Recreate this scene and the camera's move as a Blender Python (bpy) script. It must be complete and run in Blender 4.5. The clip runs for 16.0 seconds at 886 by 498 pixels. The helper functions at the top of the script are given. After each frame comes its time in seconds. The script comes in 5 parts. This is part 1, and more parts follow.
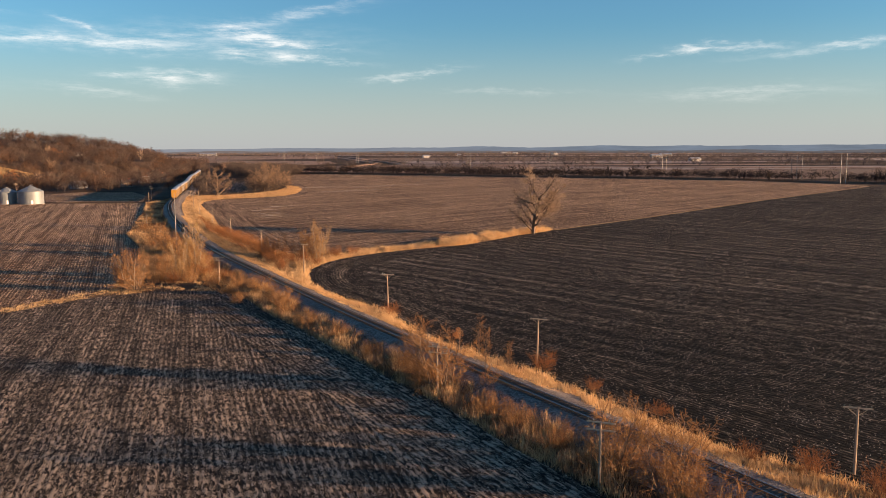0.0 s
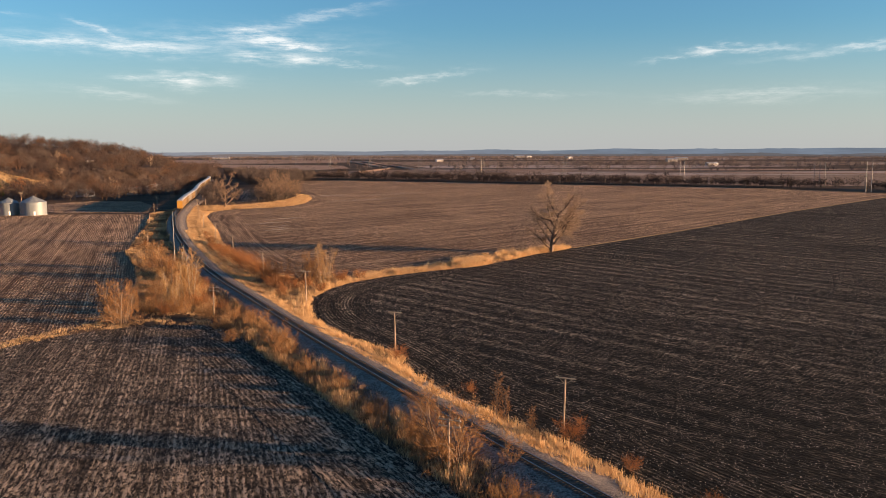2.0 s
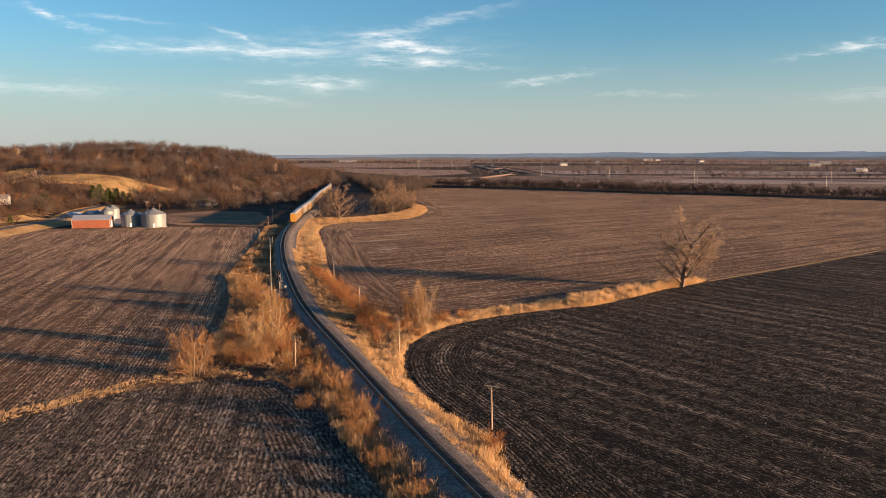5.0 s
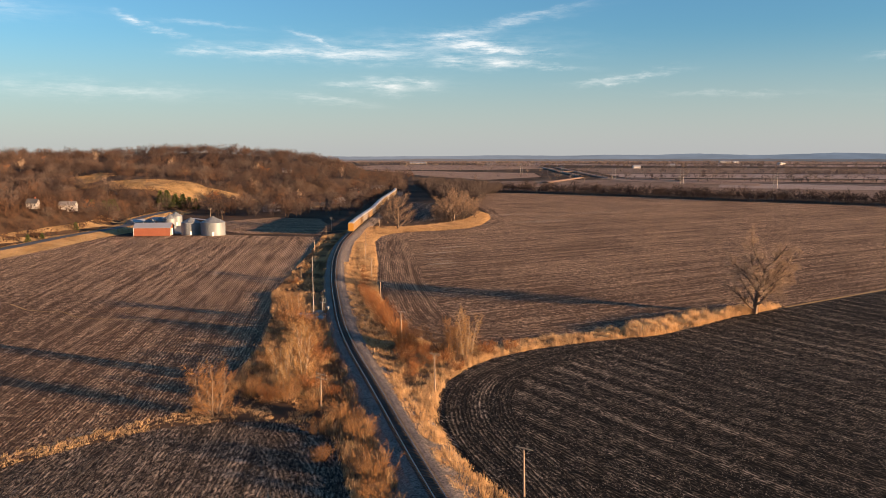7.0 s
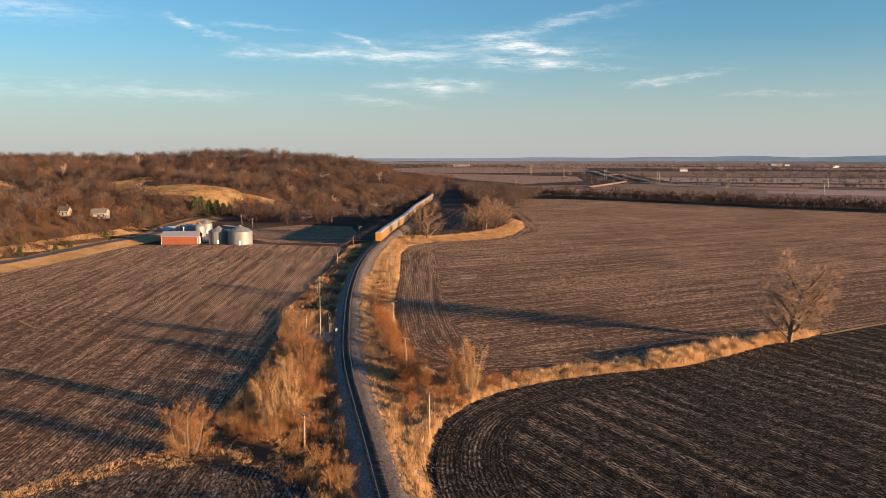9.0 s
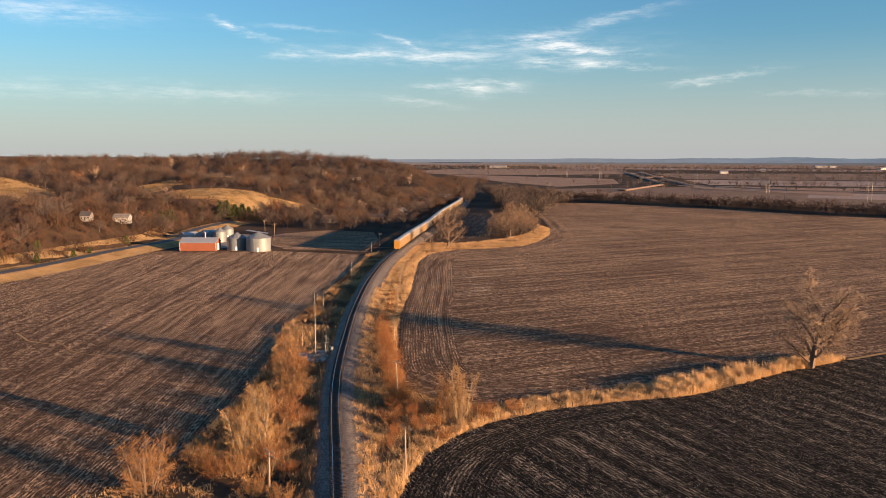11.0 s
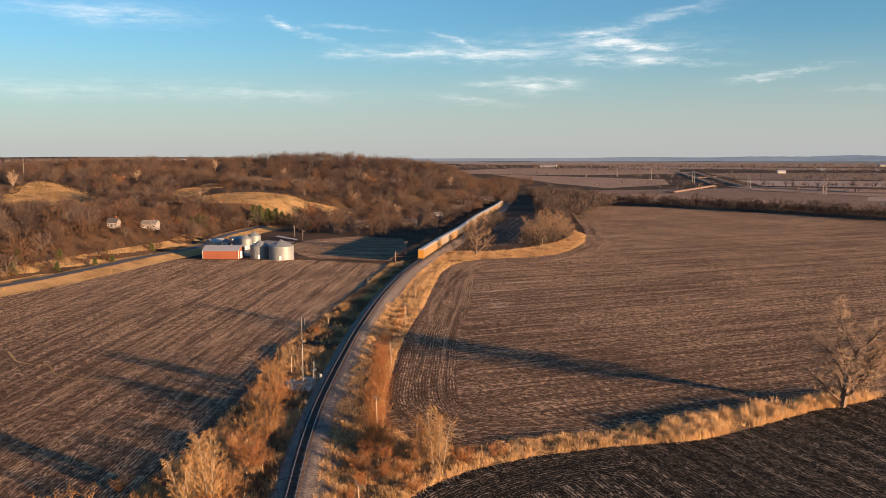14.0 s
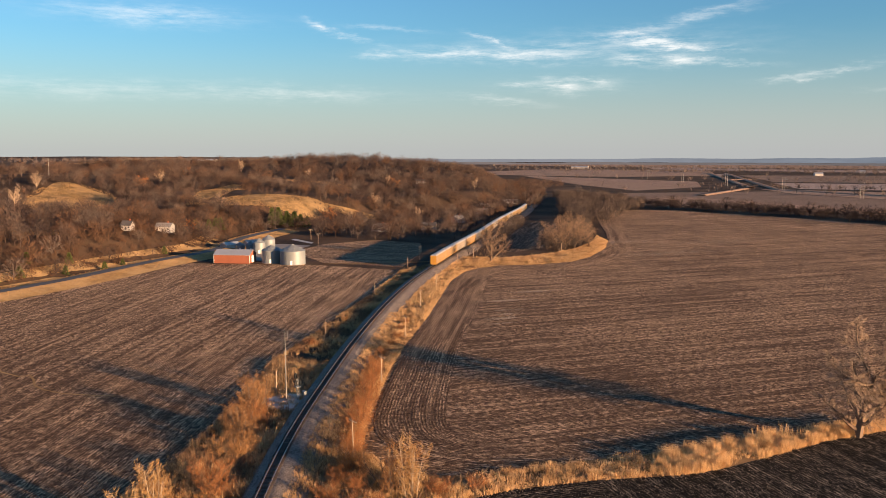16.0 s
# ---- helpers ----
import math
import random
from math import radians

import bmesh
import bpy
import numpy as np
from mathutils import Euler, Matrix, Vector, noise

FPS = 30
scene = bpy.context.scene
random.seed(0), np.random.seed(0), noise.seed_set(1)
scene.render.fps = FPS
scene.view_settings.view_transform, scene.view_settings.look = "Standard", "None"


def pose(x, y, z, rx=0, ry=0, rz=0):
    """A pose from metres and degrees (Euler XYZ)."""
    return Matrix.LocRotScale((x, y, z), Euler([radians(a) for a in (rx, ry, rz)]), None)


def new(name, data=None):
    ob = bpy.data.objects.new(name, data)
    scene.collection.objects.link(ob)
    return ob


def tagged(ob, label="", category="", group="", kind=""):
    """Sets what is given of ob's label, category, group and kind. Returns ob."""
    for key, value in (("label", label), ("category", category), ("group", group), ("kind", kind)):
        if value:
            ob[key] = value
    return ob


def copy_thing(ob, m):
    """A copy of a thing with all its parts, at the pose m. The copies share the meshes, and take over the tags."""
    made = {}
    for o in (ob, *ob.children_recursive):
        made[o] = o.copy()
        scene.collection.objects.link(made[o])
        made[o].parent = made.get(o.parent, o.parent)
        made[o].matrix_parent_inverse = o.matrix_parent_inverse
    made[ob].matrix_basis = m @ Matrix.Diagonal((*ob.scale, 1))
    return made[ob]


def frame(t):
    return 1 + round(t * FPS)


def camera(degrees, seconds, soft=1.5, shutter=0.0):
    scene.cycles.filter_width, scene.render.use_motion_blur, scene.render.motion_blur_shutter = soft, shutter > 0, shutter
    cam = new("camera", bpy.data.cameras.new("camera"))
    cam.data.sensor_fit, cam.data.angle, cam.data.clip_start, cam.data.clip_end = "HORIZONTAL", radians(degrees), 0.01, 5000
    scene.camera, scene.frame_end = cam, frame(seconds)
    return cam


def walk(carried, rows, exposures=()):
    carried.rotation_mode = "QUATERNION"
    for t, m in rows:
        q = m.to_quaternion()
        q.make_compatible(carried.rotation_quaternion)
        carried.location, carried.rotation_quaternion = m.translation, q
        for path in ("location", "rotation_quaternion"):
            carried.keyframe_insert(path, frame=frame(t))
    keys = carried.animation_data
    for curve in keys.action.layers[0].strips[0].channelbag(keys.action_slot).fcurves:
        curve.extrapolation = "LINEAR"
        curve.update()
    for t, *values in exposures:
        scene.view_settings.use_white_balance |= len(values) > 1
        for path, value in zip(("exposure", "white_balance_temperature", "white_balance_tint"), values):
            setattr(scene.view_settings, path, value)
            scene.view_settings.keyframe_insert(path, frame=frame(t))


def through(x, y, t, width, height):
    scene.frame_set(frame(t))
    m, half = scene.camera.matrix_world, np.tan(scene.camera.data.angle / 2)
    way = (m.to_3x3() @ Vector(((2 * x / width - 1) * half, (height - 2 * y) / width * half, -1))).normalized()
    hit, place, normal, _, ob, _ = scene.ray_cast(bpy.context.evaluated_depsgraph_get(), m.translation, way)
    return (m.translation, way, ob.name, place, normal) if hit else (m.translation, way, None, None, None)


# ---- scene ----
cam = camera(56.76, 16.0, soft=0.75)
PATH = [
    (0, (6.922, -43.739, 32.366), (-0.0100, -7.1400, -0.0918)),
    (0.5, (6.734, -39.832, 33.449), (0.0561, -7.0848, -0.1005)),
    (1, (6.752, -35.855, 34.389), (0.1519, -7.0522, -0.0953)),
    (1.5, (6.834, -31.749, 35.344), (0.3427, -7.0354, -0.0818)),
    (2, (6.948, -27.639, 36.370), (0.9138, -6.9722, -0.0816)),
    (2.5, (6.962, -23.413, 37.320), (1.8818, -6.9415, -0.0696)),
    (3, (7.062, -19.069, 38.326), (3.3121, -6.9263, -0.0525)),
    (3.5, (7.391, -14.696, 39.392), (4.9782, -6.9366, -0.0430)),
    (4, (7.609, -10.428, 40.651), (6.5973, -6.9307, -0.0600)),
    (6.5, (11.117, 9.405, 45.292), (13.3676, -6.7677, -0.0668)),
    (7, (11.995, 13.079, 46.635), (14.5341, -6.7926, -0.0885)),
    (7.5, (13.187, 16.602, 47.948), (15.5533, -6.8101, -0.1288)),
    (8, (14.437, 19.965, 49.150), (16.3550, -6.7622, -0.1522)),
    (8.5, (15.992, 23.255, 49.946), (17.0368, -6.7154, -0.1050)),
    (9, (17.586, 26.600, 50.577), (17.7142, -6.7063, -0.0372)),
    (11.5, (25.617, 42.827, 54.501), (21.1158, -6.6910, 0.0091)),
    (12, (27.064, 46.174, 55.354), (21.7742, -6.7153, 0.0117)),
    (12.5, (28.429, 49.412, 56.177), (22.4152, -6.7424, -0.0036)),
    (13, (29.588, 52.472, 56.891), (22.9806, -6.8001, -0.0778)),
    (13.5, (30.723, 55.697, 57.378), (23.5671, -6.8154, -0.1482)),
    (14, (31.927, 59.200, 57.722), (24.1814, -6.7878, -0.1753)),
    (14.5, (33.037, 62.753, 57.941), (24.7498, -6.7457, -0.1714)),
    (15, (34.036, 66.205, 58.578), (25.2898, -6.7861, -0.1671)),
    (15.5, (35.214, 69.618, 59.145), (25.8701, -6.8008, -0.1172)),
    (16, (36.671, 73.055, 59.444), (26.4900, -6.7678, -0.0197)),
]
walk(cam, [(t, pose(*eye, 90 + a[1], 0, a[0]) @ pose(0, 0, 0, 0, 0, a[2])) for t, eye, a in PATH])

# ---- world, sun and sky ----
SUN_AZ, SUN_EL = radians(100), radians(6.2)
sun_way = Vector((math.sin(SUN_AZ) * math.cos(SUN_EL), math.cos(SUN_AZ) * math.cos(SUN_EL), math.sin(SUN_EL)))
sun = new("sun", bpy.data.lights.new("sun", "SUN"))
sun.data.energy, sun.data.angle, sun.data.color = 4.75, radians(0.6), (1.0, 0.615, 0.345)
sun.rotation_mode = "QUATERNION"
sun.rotation_quaternion = sun_way.to_track_quat("Z", "Y")
sun.location = (300, -100, 200)
scene.view_settings.exposure = 1.72


class Nodes:
    """A short way to write node trees."""

    def __init__(self, tree):
        self.tree = tree
        tree.nodes.clear()

    def add(self, kind, **props):
        n = self.tree.nodes.new(kind)
        for key, value in props.items():
            if key == "operation":
                n.operation = value
            elif key == "blend_type":
                n.blend_type = value
            elif key == "data_type":
                n.data_type = value
            elif key == "noise_dimensions":
                n.noise_dimensions = value
        return n

    def put(self, socket, value):
        if isinstance(value, bpy.types.NodeSocket):
            self.tree.links.new(value, socket)
        elif isinstance(value, (int, float)):
            socket.default_value = value
        else:
            socket.default_value = (*value, 1.0) if len(value) == 3 and socket.type == "RGBA" else value

    def math(self, op, a, b=0.0, c=0.0):
        n = self.add("ShaderNodeMath", operation=op)
        for s, v in zip(n.inputs, (a, b, c)):
            self.put(s, v)
        return n.outputs[0]

    def vmath(self, op, a, b=(0, 0, 0)):
        n = self.add("ShaderNodeVectorMath", operation=op)
        self.put(n.inputs[0], a)
        if op == "SCALE":
            self.put(n.inputs["Scale"], b)
        else:
            self.put(n.inputs[1], b)
        return n.outputs["Value"] if op in ("DOT_PRODUCT", "LENGTH") else n.outputs["Vector"]

    def noise(self, vec, scale, detail=3.0, rough=0.55):
        n = self.add("ShaderNodeTexNoise")
        self.put(n.inputs["Vector"], vec)
        n.inputs["Scale"].default_value, n.inputs["Detail"].default_value, n.inputs["Roughness"].default_value = scale, detail, rough
        return n.outputs["Fac"]

    def ramp(self, fac, stops):
        n = self.add("ShaderNodeValToRGB")
        self.put(n.inputs["Fac"], fac)
        e = n.color_ramp.elements
        while len(e) < len(stops):
            e.new(0.5)
        for el, (at, col) in zip(e, stops):
            el.position = at
            el.color = (*col, 1.0) if not isinstance(col, (int, float)) else (col, col, col, 1.0)
        return n.outputs["Color"]

    def step(self, fac, lo, hi):
        n = self.add("ShaderNodeMapRange")
        n.interpolation_type = "SMOOTHSTEP"
        self.put(n.inputs["Value"], fac)
        n.inputs["From Min"].default_value, n.inputs["From Max"].default_value = lo, hi
        return n.outputs[0]

    def mix(self, fac, a, b, kind="MIX"):
        n = self.add("ShaderNodeMix", data_type="RGBA", blend_type=kind)
        self.put(n.inputs["Factor"], fac)
        self.put(n.inputs[6], a)
        self.put(n.inputs[7], b)
        return n.outputs[2]

    def combine(self, x, y, z=0.0):
        n = self.add("ShaderNodeCombineXYZ")
        for s, v in zip(n.inputs, (x, y, z)):
            self.put(s, v)
        return n.outputs[0]

    def split(self, v):
        n = self.add("ShaderNodeSeparateXYZ")
        self.put(n.inputs[0], v)
        return n.outputs[0], n.outputs[1], n.outputs[2]

    def bump(self, height, strength=0.5, distance=0.1):
        n = self.add("ShaderNodeBump")
        self.put(n.inputs["Height"], height)
        n.inputs["Strength"].default_value, n.inputs["Distance"].default_value = strength, distance
        return n.outputs[0]

    def surface(self, color, rough=0.9, metal=0.0, normal=None, spec=0.3):
        b = self.add("ShaderNodeBsdfPrincipled")
        self.put(b.inputs["Base Color"], color)
        self.put(b.inputs["Roughness"], rough)
        self.put(b.inputs["Metallic"], metal)
        b.inputs["Specular IOR Level"].default_value = spec
        if normal is not None:
            self.put(b.inputs["Normal"], normal)
        out = self.add("ShaderNodeOutputMaterial")
        self.tree.links.new(b.outputs[0], out.inputs["Surface"])
        return b


world = bpy.data.worlds.new("sky")
scene.world = world
world.use_nodes = True
W = Nodes(world.node_tree)
sky = W.add("ShaderNodeTexSky")
sky.sky_type, sky.sun_disc = "NISHITA", False
sky.sun_elevation, sky.sun_rotation = SUN_EL, SUN_AZ
sky.altitude, sky.air_density, sky.dust_density, sky.ozone_density = 150, 1.0, 0.5, 3.0
way = W.add("ShaderNodeTexCoord").outputs["Generated"]
wx, wy, wz = W.split(way)
bearing = W.math("ARCTAN2", wx, wy)
height = W.math("ARCSINE", wz)
# low haze over the river plain
haze = W.step(height, radians(8.5), radians(-0.5))
sky_col = W.mix(W.math("MULTIPLY", haze, 0.72), W.mix(1.0, sky.outputs[0], (0.75, 0.98, 1.10), "MULTIPLY"), (2.72, 2.72, 2.9))
# cirrus: wisps of stretched noise, at their bearings and heights over the horizon (degrees): bearing, height, half length, half width, slope, weight
WISPS = [(-14, 7.0, 7.0, 0.9, 0.0, 0.34), (-23, 6.7, 6.0, 0.7, -0.02, 0.34), (-18, 4.5, 4.0, 0.5, 0.0, 0.3), (-13.3, 7.4, 1.6, 0.42, -0.12, 1.0), (-11.6, 7.1, 1.9, 0.42, -0.15, 1.0), (-9.6, 6.75, 2.6, 0.2, -0.08, 0.8), (-13.6, 6.1, 1.2, 0.34, 0.0, 1.0), (-10.9, 5.95, 1.1, 0.36, 0.0, 1.0),
         (-8.0, 5.75, 2.4, 0.18, -0.08, 0.8), (-18.5, 4.5, 1.2, 0.38, -0.1, 1.0), (-16.2, 4.7, 1.0, 0.2, -0.3, 0.8), (-21.3, 4.5, 1.2, 0.15, 0.0, 0.5), (-22.5, 3.5, 2.6, 0.25, -0.12, 0.5),
         (-23.2, 7.5, 1.4, 0.15, -0.35, 0.8), (-21.5, 6.5, 4.2, 0.4, -0.02, 0.65), (-27.0, 6.55, 3.5, 0.3, 0.0, 0.6), (-12.5, 8.1, 6.0, 0.3, 0.18, 0.35), (-8.3, 9.0, 3.0, 0.2, 0.22, 0.4),
         (-1.4, 4.95, 2.4, 0.22, 0.14, 0.75), (-4.0, 4.6, 2.0, 0.12, 0.02, 0.3), (14.6, 6.0, 1.6, 0.14, 0.15, 0.8), (16.9, 6.35, 1.6, 0.22, 0.08, 0.8), (20.0, 6.35, 2.4, 0.2, -0.02, 0.7),
         (26.5, 6.2, 5.0, 0.22, 0.1, 0.7), (20.0, 3.4, 5.0, 0.4, 0.02, 0.45), (4.5, 3.7, 4.0, 0.15, -0.02, 0.3), (-34.8, 8.3, 0.8, 0.2, -0.4, 0.8), (-33.0, 7.8, 2.2, 0.18, -0.25, 0.7),
         (-30.3, 8.3, 2.4, 0.16, -0.05, 0.5), (-31.0, 6.5, 1.2, 0.2, 0.0, 0.6), (-46.0, 8.7, 5.0, 0.6, -0.02, 0.7), (-36.5, 3.9, 6.0, 0.45, -0.02, 0.45), (-50.0, 4.0, 8.0, 0.6, 0.0, 0.35)]
cloud = 0.0
deg_b, deg_h = W.math("MULTIPLY", bearing, 57.2958), W.math("MULTIPLY", height, 57.2958)
warp = W.noise(W.combine(W.math("MULTIPLY", deg_b, 0.25), W.math("MULTIPLY", deg_h, 0.9)), 1.0, 5.0, 0.6)
warp = W.math("MULTIPLY", W.math("SUBTRACT", warp, 0.5), 0.9)
curl = W.noise(W.combine(W.math("MULTIPLY", deg_b, 1.1), W.math("MULTIPLY", deg_h, 3.0)), 1.0, 4.0, 0.6)
warp = W.math("ADD", warp, W.math("MULTIPLY", W.math("SUBTRACT", curl, 0.5), 0.8))
for b0, h0, lb, lh, slope, weight in WISPS:
    db = W.math("SUBTRACT", deg_b, b0)
    dh = W.math("SUBTRACT", W.math("ADD", W.math("SUBTRACT", deg_h, h0), warp), W.math("MULTIPLY", db, slope))
    r = W.math("ADD", W.math("POWER", W.math("ABSOLUTE", W.math("DIVIDE", db, lb)), 2.0), W.math("POWER", W.math("ABSOLUTE", W.math("DIVIDE", dh, lh)), 2.0))
    cloud = W.math("ADD", cloud, W.math("MULTIPLY", W.math("EXPONENT", W.math("MULTIPLY", r, -1.0)), weight * 0.64))
fray = W.noise(W.combine(W.math("MULTIPLY", deg_b, 0.35), W.math("MULTIPLY", deg_h, 2.2)), 1.0, 8.0, 0.68)
cover = W.math("MINIMUM", W.math("MULTIPLY", cloud, W.step(fray, 0.30, 0.76)), 0.62)
sky_col = W.mix(cover, sky_col, (6.2, 5.9, 5.6))
back = W.add("ShaderNodeBackground")
W.put(back.inputs["Color"], sky_col)
back.inputs["Strength"].default_value = 0.065
W.tree.links.new(back.outputs[0], W.add("ShaderNodeOutputWorld").inputs["Surface"])

# ---- materials ----


def material(name):
    m = bpy.data.materials.new(name)
    m.use_nodes = True
    return m, Nodes(m.node_tree)


def plain(name, color, rough=0.8, metal=0.0, vary=0.25, scale=3.0, relief=0.0, spec=0.3):
    """A surface of one colour with stains and grain at two scales."""
    m, n = material(name)
    pos = n.add("ShaderNodeTexCoord").outputs["Object"]
    big, fine = n.noise(pos, scale * 0.25, 3), n.noise(pos, scale * 4, 4)
    k = n.math("ADD", n.math("MULTIPLY", n.math("SUBTRACT", big, 0.5), 2 * vary), n.math("MULTIPLY", n.math("SUBTRACT", fine, 0.5), vary))
    col = n.vmath("SCALE", color, n.math("ADD", k, 1.0))
    n.surface(col, n.math("ADD", rough, n.math("MULTIPLY", k, 0.2)), metal, n.bump(fine, relief, 0.05) if relief else None, spec)
    return m


def plant(name, color_a, color_b, rough=0.85, through=0.0, drift=1.1, grain=0.5, tufts=0.0):
    """Stems, twigs and blades: the tone differs from piece to piece and in drifts over the ground."""
    m, n = material(name)
    info = n.add("ShaderNodeNewGeometry").outputs["Random Per Island"]
    ob = n.add("ShaderNodeObjectInfo").outputs["Random"]
    pos = n.add("ShaderNodeTexCoord").outputs["Object"]
    k = n.math("ADD", n.math("ADD", n.math("MULTIPLY", info, grain), n.math("MULTIPLY", ob, 0.3)), n.math("MULTIPLY", n.math("SUBTRACT", n.noise(pos, 0.12, 3), 0.4), drift))
    if tufts:
        k = n.math("ADD", k, n.math("MULTIPLY", n.math("SUBTRACT", n.noise(pos, 0.7, 3, 0.6), 0.5), tufts))
    col = n.mix(k, color_a, color_b)
    b = n.surface(col, rough, 0.0, None, 0.15)
    if through:
        t = n.add("ShaderNodeBsdfTranslucent")
        n.put(t.inputs["Color"], col)
        mixer = n.add("ShaderNodeMixShader")
        mixer.inputs[0].default_value = through
        n.tree.links.new(b.outputs[0], mixer.inputs[1])
        n.tree.links.new(t.outputs[0], mixer.inputs[2])
        out = [x for x in n.tree.nodes if x.type == "OUTPUT_MATERIAL"][0]
        n.tree.links.new(mixer.outputs[0], out.inputs["Surface"])
    return m


def field(name, soil, straw, spacing, cover, swath=9.0, swath_gain=0.5, ridge_relief=0.12, floor=0.3, beat=0.0, passes=0.0, chips=0.0, thin=None):
    """Harvested rows: UV in metres, u along the row and v across."""
    m, n = material(name)
    u, v, _ = n.split(n.add("ShaderNodeUVMap").outputs[0])
    pos = n.add("ShaderNodeTexCoord").outputs["Object"]
    sway = n.noise(n.combine(n.math("MULTIPLY", u, 0.06), n.math("MULTIPLY", v, 0.25)), 1.0, 2)
    vv = n.math("ADD", v, n.math("MULTIPLY", n.math("SUBTRACT", sway, 0.5), 0.7))
    ridge = n.math("MULTIPLY_ADD", n.math("SINE", n.math("MULTIPLY", vv, 2 * math.pi / spacing)), 0.5, 0.5)
    fleck = n.noise(n.combine(n.math("MULTIPLY", u, 0.62), n.math("MULTIPLY", vv, 2.2)), 1.0, 6, 0.8)
    clod = n.noise(pos, 1.3, 6, 0.75)
    band = n.noise(n.combine(n.math("MULTIPLY", u, 0.010), n.math("MULTIPLY", v, 1.0 / swath)), 1.0, 5, 0.72)
    pair = n.noise(n.combine(n.math("MULTIPLY", u, 0.05), n.math("MULTIPLY", vv, 0.62)), 1.0, 3, 0.6)
    drift = n.noise(pos, 0.02, 4, 0.55)
    clump = n.noise(pos, 0.5, 4, 0.72)
    k = n.math("MULTIPLY", n.step(fleck, 0.475, 0.53), n.math("MULTIPLY_ADD", n.math("POWER", ridge, 1.6), 1.0 - floor, floor))
    k = n.math("MULTIPLY", k, n.math("MULTIPLY_ADD", n.step(band, 0.38, 0.62), 2 * swath_gain, 1.0 - swath_gain))
    k = n.math("MULTIPLY", k, n.math("MULTIPLY_ADD", n.step(pair, 0.36, 0.64), 1.15, 0.42))
    k = n.math("MULTIPLY", k, n.math("MULTIPLY_ADD", n.step(drift, 0.3, 0.7), 0.6, 0.7))
    k = n.math("MULTIPLY", k, n.math("MULTIPLY_ADD", n.step(clump, 0.40, 0.60), 1.35, 0.34))
    if beat:
        # the planter's passes, eight rows wide: every pass holds its own share of residue
        k = n.math("MULTIPLY", k, n.math("MULTIPLY_ADD", n.math("SINE", n.math("MULTIPLY", vv, 2 * math.pi / (8 * spacing))), beat, 1.0))
    k = n.math("MULTIPLY", k, cover)
    if passes:
        # pale wheel lines, twenty-four rows apart
        line = n.step(n.math("SINE", n.math("MULTIPLY", vv, 2 * math.pi / (24 * spacing))), 0.955, 1.0)
        k = n.math("ADD", k, n.math("MULTIPLY", n.math("MULTIPLY", line, n.step(fleck, 0.42, 0.56)), n.math("MULTIPLY", n.step(drift, 0.25, 0.6), passes)))
    if chips:
        # lumps of husk and stalk
        chip = n.noise(n.combine(n.math("MULTIPLY", u, 0.8), n.math("MULTIPLY", vv, 2.5)), 1.0, 3, 0.65)
        chip = n.math("MULTIPLY", n.step(chip, 0.57, 0.66), n.math("MULTIPLY_ADD", n.step(band, 0.35, 0.65), 0.8, 0.2))
        k = n.math("MAXIMUM", k, n.math("MULTIPLY", chip, chips))
    if thin:
        # the straw cover changes along y, from one end of the field to the other
        y = n.split(pos)[1]
        k = n.math("MULTIPLY", k, n.math("MULTIPLY_ADD", n.step(y, thin[0], thin[1]), thin[3], thin[2]))
    earth = n.mix(n.step(clod, 0.35, 0.65), tuple(c * 0.35 for c in soil), tuple(c * 1.5 for c in soil))
    col = n.mix(n.math("MINIMUM", k, 1.0), earth, straw)
    h = n.math("ADD", n.math("MULTIPLY", ridge, 0.7), n.math("ADD", n.math("MULTIPLY", fleck, 2.0), n.math("MULTIPLY", clod, 2.0)))
    n.surface(col, 0.95, 0.0, n.bump(h, 1.0, ridge_relief), 0.1)
    return m


DARK_ROWS = field("dark_stubble_field", (0.0048, 0.0046, 0.0046), (0.46, 0.375, 0.29), 0.76, 0.31, 4.0, 0.5, 0.3, 0.10, 0.55, 0.0, 0.56, (40.0, 190.0, 0.48, 0.66))
MID_ROWS = field("brown_stubble_field", (0.078, 0.047, 0.031), (0.62, 0.425, 0.275), 0.76, 0.72, 4.0, 0.5, 0.3, 0.28, 0.3, 0.5, 0.80, (240.0, 420.0, 0.95, 0.32))
LEFT_ROWS = field("brown_stubble_west", (0.078, 0.046, 0.030), (0.68, 0.465, 0.295), 0.76, 0.86, 4.0, 0.4, 0.3, 0.32, 0.3, 0.4, 0.9, (170.0, 330.0, 0.82, 0.46))
NEAR_ROWS = field("grey_brown_stubble", (0.022, 0.0175, 0.0145), (0.54, 0.41, 0.30), 0.76, 0.76, 5.0, 0.4, 0.3, 0.3, 0.2, 0.0, 0.8, (140.0, 30.0, 0.62, 0.72))
FAR_TAN = field("far_tan_field", (0.33, 0.21, 0.14), (0.52, 0.36, 0.25), 12.0, 0.7, 60.0, 0.5, 0.02)
FAR_PALE = field("far_pale_field", (0.38, 0.275, 0.215), (0.52, 0.405, 0.33), 14.0, 0.7, 70.0, 0.5, 0.02)
FAR_BROWN = field("far_brown_field", (0.22, 0.145, 0.10), (0.40, 0.275, 0.19), 12.0, 0.7, 60.0, 0.5, 0.02)
FAR_DARK = field("far_dark_field", (0.13, 0.09, 0.07), (0.28, 0.195, 0.145), 12.0, 0.7, 60.0, 0.5, 0.02)


